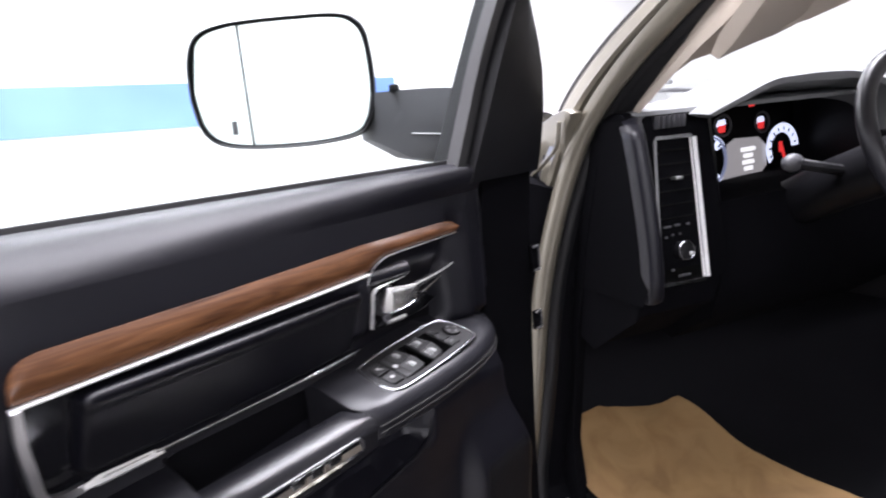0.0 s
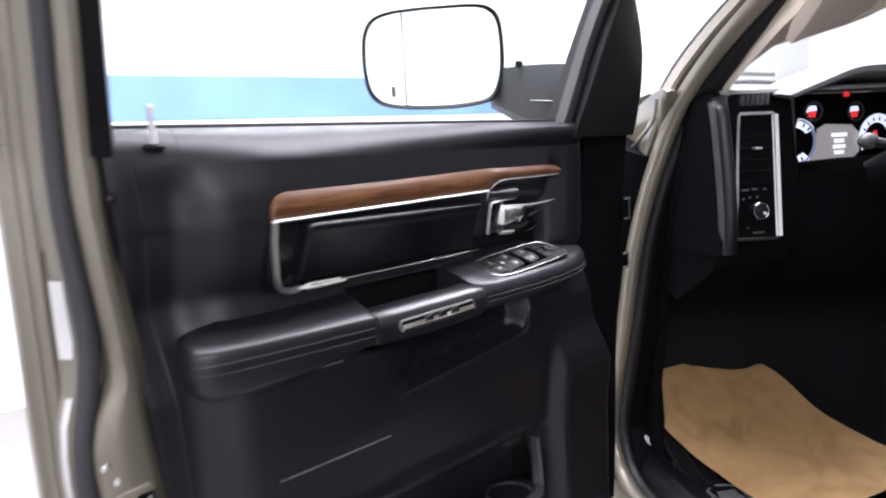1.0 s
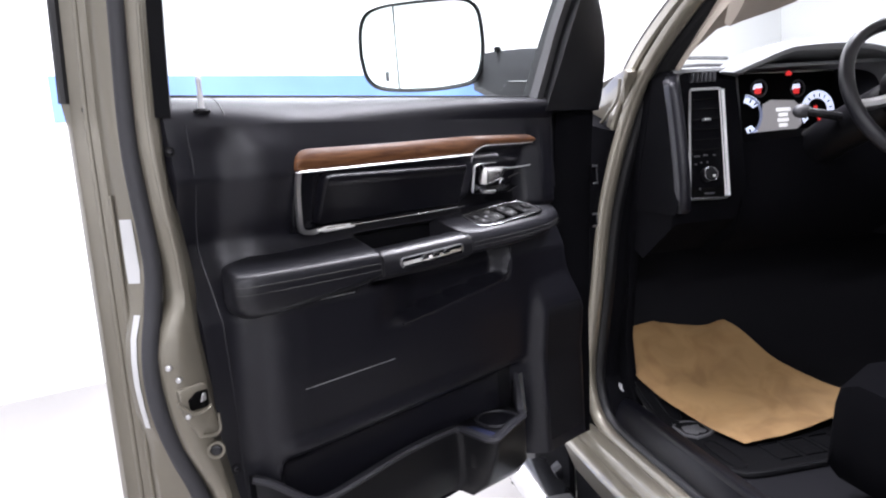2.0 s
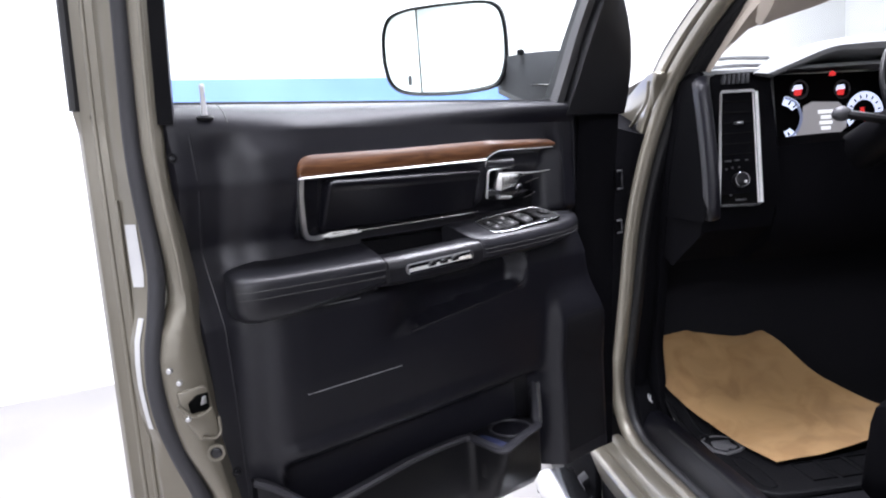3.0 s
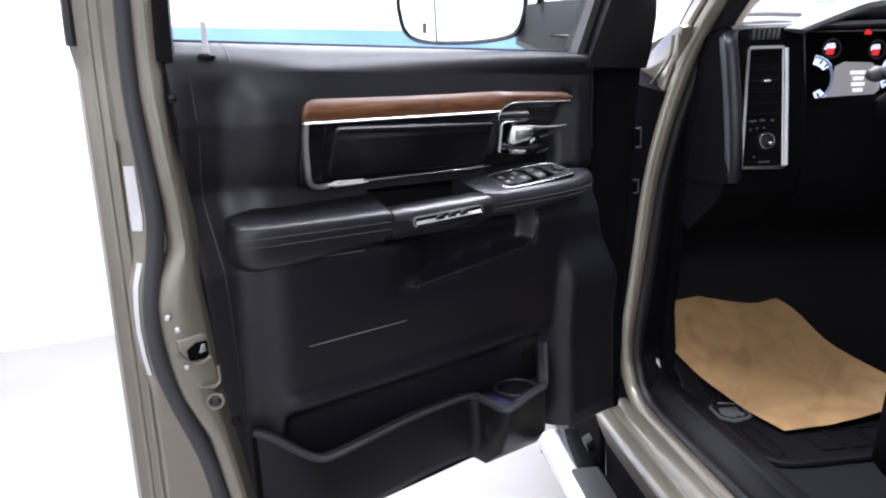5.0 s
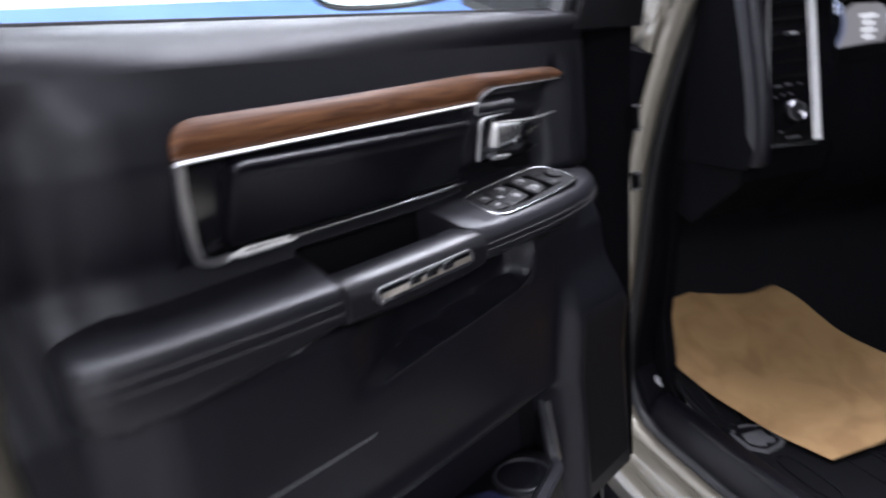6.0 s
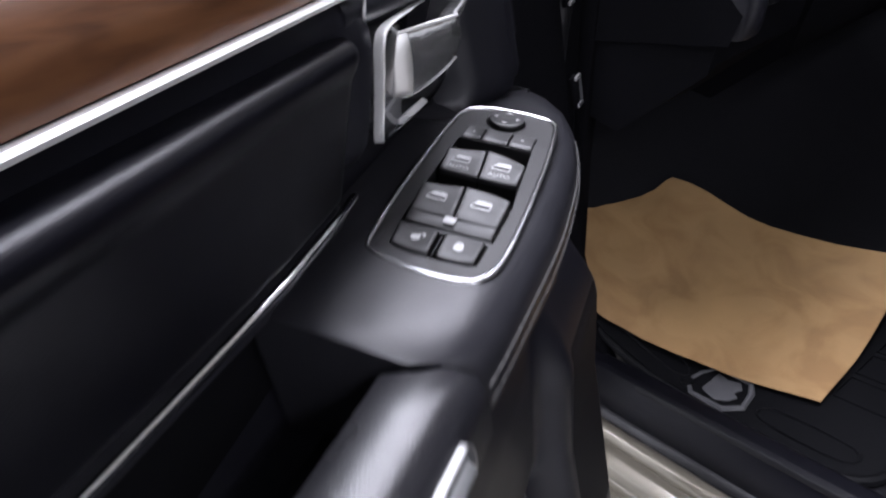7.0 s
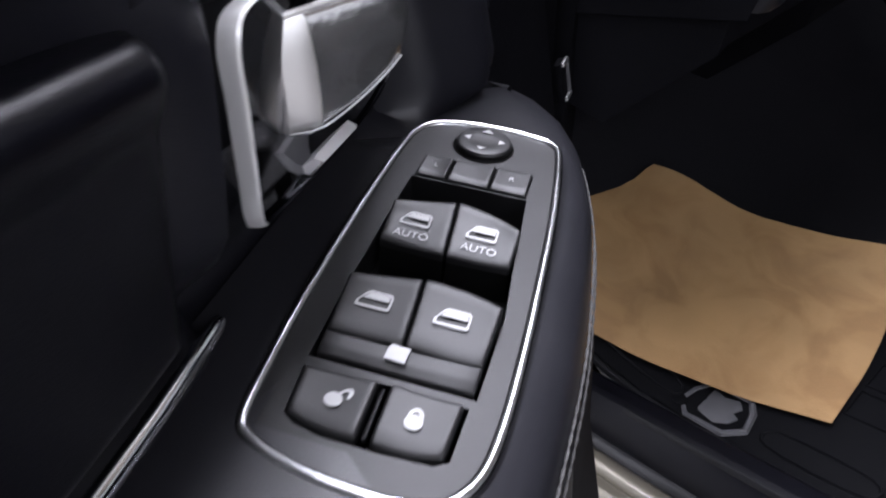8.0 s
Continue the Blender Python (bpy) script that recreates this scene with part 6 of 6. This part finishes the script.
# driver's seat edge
# The seat's black also holds the shade of the cab.
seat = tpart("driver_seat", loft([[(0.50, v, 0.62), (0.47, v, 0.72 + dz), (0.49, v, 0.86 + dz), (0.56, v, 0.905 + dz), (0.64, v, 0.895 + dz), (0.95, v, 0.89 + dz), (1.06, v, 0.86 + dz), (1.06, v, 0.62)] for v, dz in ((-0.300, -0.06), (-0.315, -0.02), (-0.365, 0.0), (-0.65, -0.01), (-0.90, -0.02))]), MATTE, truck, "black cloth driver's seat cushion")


def road_wheel(u, v):
    prof = [(0.155, -0.13), (0.30, -0.14), (0.375, -0.125), (0.40, -0.09), (0.402, 0.0), (0.40, 0.09), (0.375, 0.125), (0.30, 0.14), (0.22, 0.12), (0.22, -0.11)]
    rings = [[(u + b, v + a * math.cos(t), 0.402 + a * math.sin(t)) for a, b in prof[1:]] for t in [2 * math.pi * k / 48 for k in range(48)]]
    bm = loft(rings + [rings[0]], True, False)
    bmesh.ops.remove_doubles(bm, verts=bm.verts, dist=1e-6)
    w = tpart("road_wheel", bm, RUBBER, truck, "black rubber tyre on a steel rim")
    rim = [[(u - 0.05 + b, v + a * math.cos(t), 0.402 + a * math.sin(t)) for a, b in ((0.03, -0.03), (0.10, -0.02), (0.16, 0.02), (0.235, -0.04), (0.235, 0.10), (0.03, 0.06))] for t in [2 * math.pi * k / 32 for k in range(32)]]
    bm = loft(rim + [rim[0]], True, False)
    bmesh.ops.remove_doubles(bm, verts=bm.verts, dist=1e-6)
    tpart("rim", bm, STEEL, w, "steel wheel rim")


tpart("hood", loft([[(0.36, v, z - 0.10), (0.37, v, z - 0.02), (0.52, v, z + 0.005), (1.11, v, z + 0.03), (1.70, v, z + 0.005), (1.85, v, z - 0.02), (1.86, v, z - 0.10)] for v, z in ((0.72, 1.34), (1.0, 1.33), (1.6, 1.27), (1.95, 1.20), (2.02, 1.12))]), PAINT, truck, "gold painted hood")
ARCH = [(1.25 + 0.50 * math.cos(radians(a)), 0.44 + 0.50 * math.sin(radians(a))) for a in range(180, -1, -15)]
for u0, u1 in ((0.22, 0.36), (1.86, 2.00)):
    tpart("front_fender", prism([(0.74, 0.44)] + ARCH + [(2.0, 0.50), (2.02, 1.08), (1.6, 1.22), (0.80, 1.26)], "x", u0, u1, 0.01), PAINT, truck, "gold painted front fender")
    tpart("bed_side", prism([(-3.4, 0.60), (-2.9, 0.60)] + [(-2.30 + 0.50 * math.cos(radians(a)), 0.44 + 0.50 * math.sin(radians(a))) for a in range(160, 19, -15)] + [(-1.78, 0.60), (-1.78, 1.30), (-3.4, 1.30)], "x", u0, u1, 0.01), PAINT, truck, "gold painted bed side")
tpart("grille", box(0.42, 1.80, 2.0, 2.06, 0.72, 1.10, 0.02), PLASTIC_HARD, truck, "black front grille")
tpart("bumper", box(0.20, 2.02, 2.02, 2.16, 0.46, 0.70, 0.04), CHROME, truck, "chrome front bumper")
tpart("tailgate", box(0.36, 1.86, -3.42, -3.36, 0.62, 1.28, 0.015), PAINT, truck, "gold painted tailgate")
tpart("bed_floor", box(0.36, 1.86, -3.38, -1.80, 0.62, 0.68, 0.005), MATTE, truck, "black bed floor")
for u in (0.32, 1.92):
    for v in (1.25, -2.30):
        road_wheel(u, v)
for u in (0.72, 1.5):
    tpart("chassis_rail", box(u - 0.06, u + 0.06, -3.2, 1.95, 0.40, 0.53, 0.01), MATTE, truck, "black steel chassis rail")
for v in (1.25, -2.30):
    tpart("axle", tube([(0.36, v, 0.402), (1.88, v, 0.402)], 0.05, 12), MATTE, truck, "black axle")

# ---- floor mat and paper ----
mat_z = 0.576
mat = thing("floor_mat", TRUCK @ Vector((0.6, 0.1, 0.572)), "dark grey rubber floor mat with a moulded emblem", "floor mat")
edge = smooth_path([(0.345, 0.40, 0.665), (0.338, 0.30, 0.610), (0.335, 0.18, 0.585), (0.333, 0.0, mat_z), (0.336, -0.09, mat_z), (0.352, -0.135, mat_z), (0.40, -0.158, mat_z), (0.55, -0.160, mat_z), (0.75, -0.155, mat_z), (0.90, -0.14, mat_z)], 5)


def mat_z_at(v):
    return lerp_table(v, [(-0.3, mat_z), (0.0, mat_z), (0.18, 0.586), (0.34, 0.648), (0.46, 0.752)])


rows = []
for v in np.linspace(-0.16, 0.40, 26):
    u0 = 0.335 + (0.05 * ((-0.09 - v) / 0.07) ** 2 if v < -0.09 else 0.0)
    u1 = 0.92 - 0.35 * step(0.05, 0.40, v)
    rows.append([(u0 + (u1 - u0) * k / 20, v, mat_z_at(v)) for k in range(21)] + [(u1, v, mat_z_at(v) - 0.004), (u0, v, mat_z_at(v) - 0.004)])
tmat = lambda name, bm, mt, parent, label="": part(name, bm, mt, parent, label, TRUCK)
tmat("mat_sheet", loft(rows), MAT, mat)
tmat("mat_rim", tube(edge, 0.009, 8), MAT, mat, "raised rounded mat rim")
for k in range(5):
    u = 0.50 + 0.075 * k
    tmat("mat_groove", sweep([(u, -0.11, mat_z + 0.001), (u + 0.06, -0.11, mat_z + 0.001), (u + 0.06, -0.02, mat_z + 0.001), (u, -0.02, mat_z + 0.001)], circle(0.003, 6), closed=True), MAT, mat)
for u0, v0, v1 in ((0.368, 0.20, 0.36), (0.372, -0.10, 0.03)):
    tmat("mat_groove", sweep(smooth_path([(u0, v0, mat_z_at(v0) + 0.001), (u0, v1, mat_z_at(v1) + 0.001), (u0 + 0.035, v1, mat_z_at(v1) + 0.001), (u0 + 0.035, v0, mat_z_at(v0) + 0.001)], 4, True), circle(0.003, 6), closed=True), MAT, mat)
for u, v in ((0.368, 0.172),):
    tmat("mat_stud", prism([(u + 0.012 * math.cos(radians(a)), v + 0.012 * math.sin(radians(a))) for a in range(0, 360, 30)], "z", mat_z_at(v) - 0.002, mat_z_at(v) + 0.004, 0.0015), MAT, mat, "round moulded stud")
EM = material("emblem_rubber", (0.062, 0.062, 0.066), 0.5, grain=0.2, scale=900)
GROW = lambda u, v: (0.392 + (u - 0.388) * 1.18, 0.118 + (v - 0.100) * 1.18)
sh = [(0.352, 0.128), (0.352, 0.075), (0.372, 0.055), (0.405, 0.062), (0.425, 0.075), (0.425, 0.128), (0.400, 0.142), (0.372, 0.146)]
emblem = tmat("emblem", sweep([(*GROW(u, v), mat_z + 0.006) for u, v in sh], circle(0.0058, 6), closed=True), EM, mat, "pale grey moulded shield emblem")
tmat("emblem_fill", prism([GROW(*c) for c in [(0.362, 0.094), (0.372, 0.078), (0.386, 0.072), (0.392, 0.082), (0.404, 0.076), (0.416, 0.086), (0.410, 0.104), (0.417, 0.122), (0.400, 0.132), (0.392, 0.122), (0.382, 0.132), (0.368, 0.120)]], "z", mat_z, mat_z + 0.008, 0.002), EM, emblem)

SHEET = [[(0.460, -0.020, 0.586), (0.60, -0.010, 0.592), (0.75, 0.012, 0.600), (0.90, 0.035, 0.632)],
         [(0.415, 0.12, 0.602), (0.56, 0.12, 0.600), (0.72, 0.14, 0.606), (0.865, 0.17, 0.640)],
         [(0.360, 0.29, 0.648), (0.52, 0.28, 0.640), (0.66, 0.28, 0.646), (0.80, 0.30, 0.684)],
         [(0.338, 0.385, 0.702), (0.48, 0.40, 0.722), (0.62, 0.41, 0.732), (0.765, 0.41, 0.752)],
         [(0.383, 0.485, 0.793), (0.50, 0.510, 0.800), (0.625, 0.508, 0.786), (0.730, 0.470, 0.784)]]
cols = [smooth_path(r, 6) for r in SHEET]
fine = [smooth_path([c[i] for c in cols], 6) for i in range(len(cols[0]))]
rows = []
for i, c in enumerate(fine):
    notch = 0.016 * max(0.0, 1 - abs(i / (len(fine) - 1) - 0.80) / 0.17)
    rows.append([p + Vector((0, -notch * 0.8, -notch)) * step(0.8, 1.0, j / (len(c) - 1)) + Vector((0, 0, 0.0030 * noise.noise(p * 9) + 0.0015 * noise.noise(p * 30))) for j, p in enumerate(c)])
bm = loft(rows, False)
up = bmesh.ops.solidify(bm, geom=bm.faces[:], thickness=0.0012)
paper = part("paper_mat", bm, PAPER, None, "brown kraft paper floor protector lying on the mat", TRUCK)
tagged(paper, "", "paper mat")
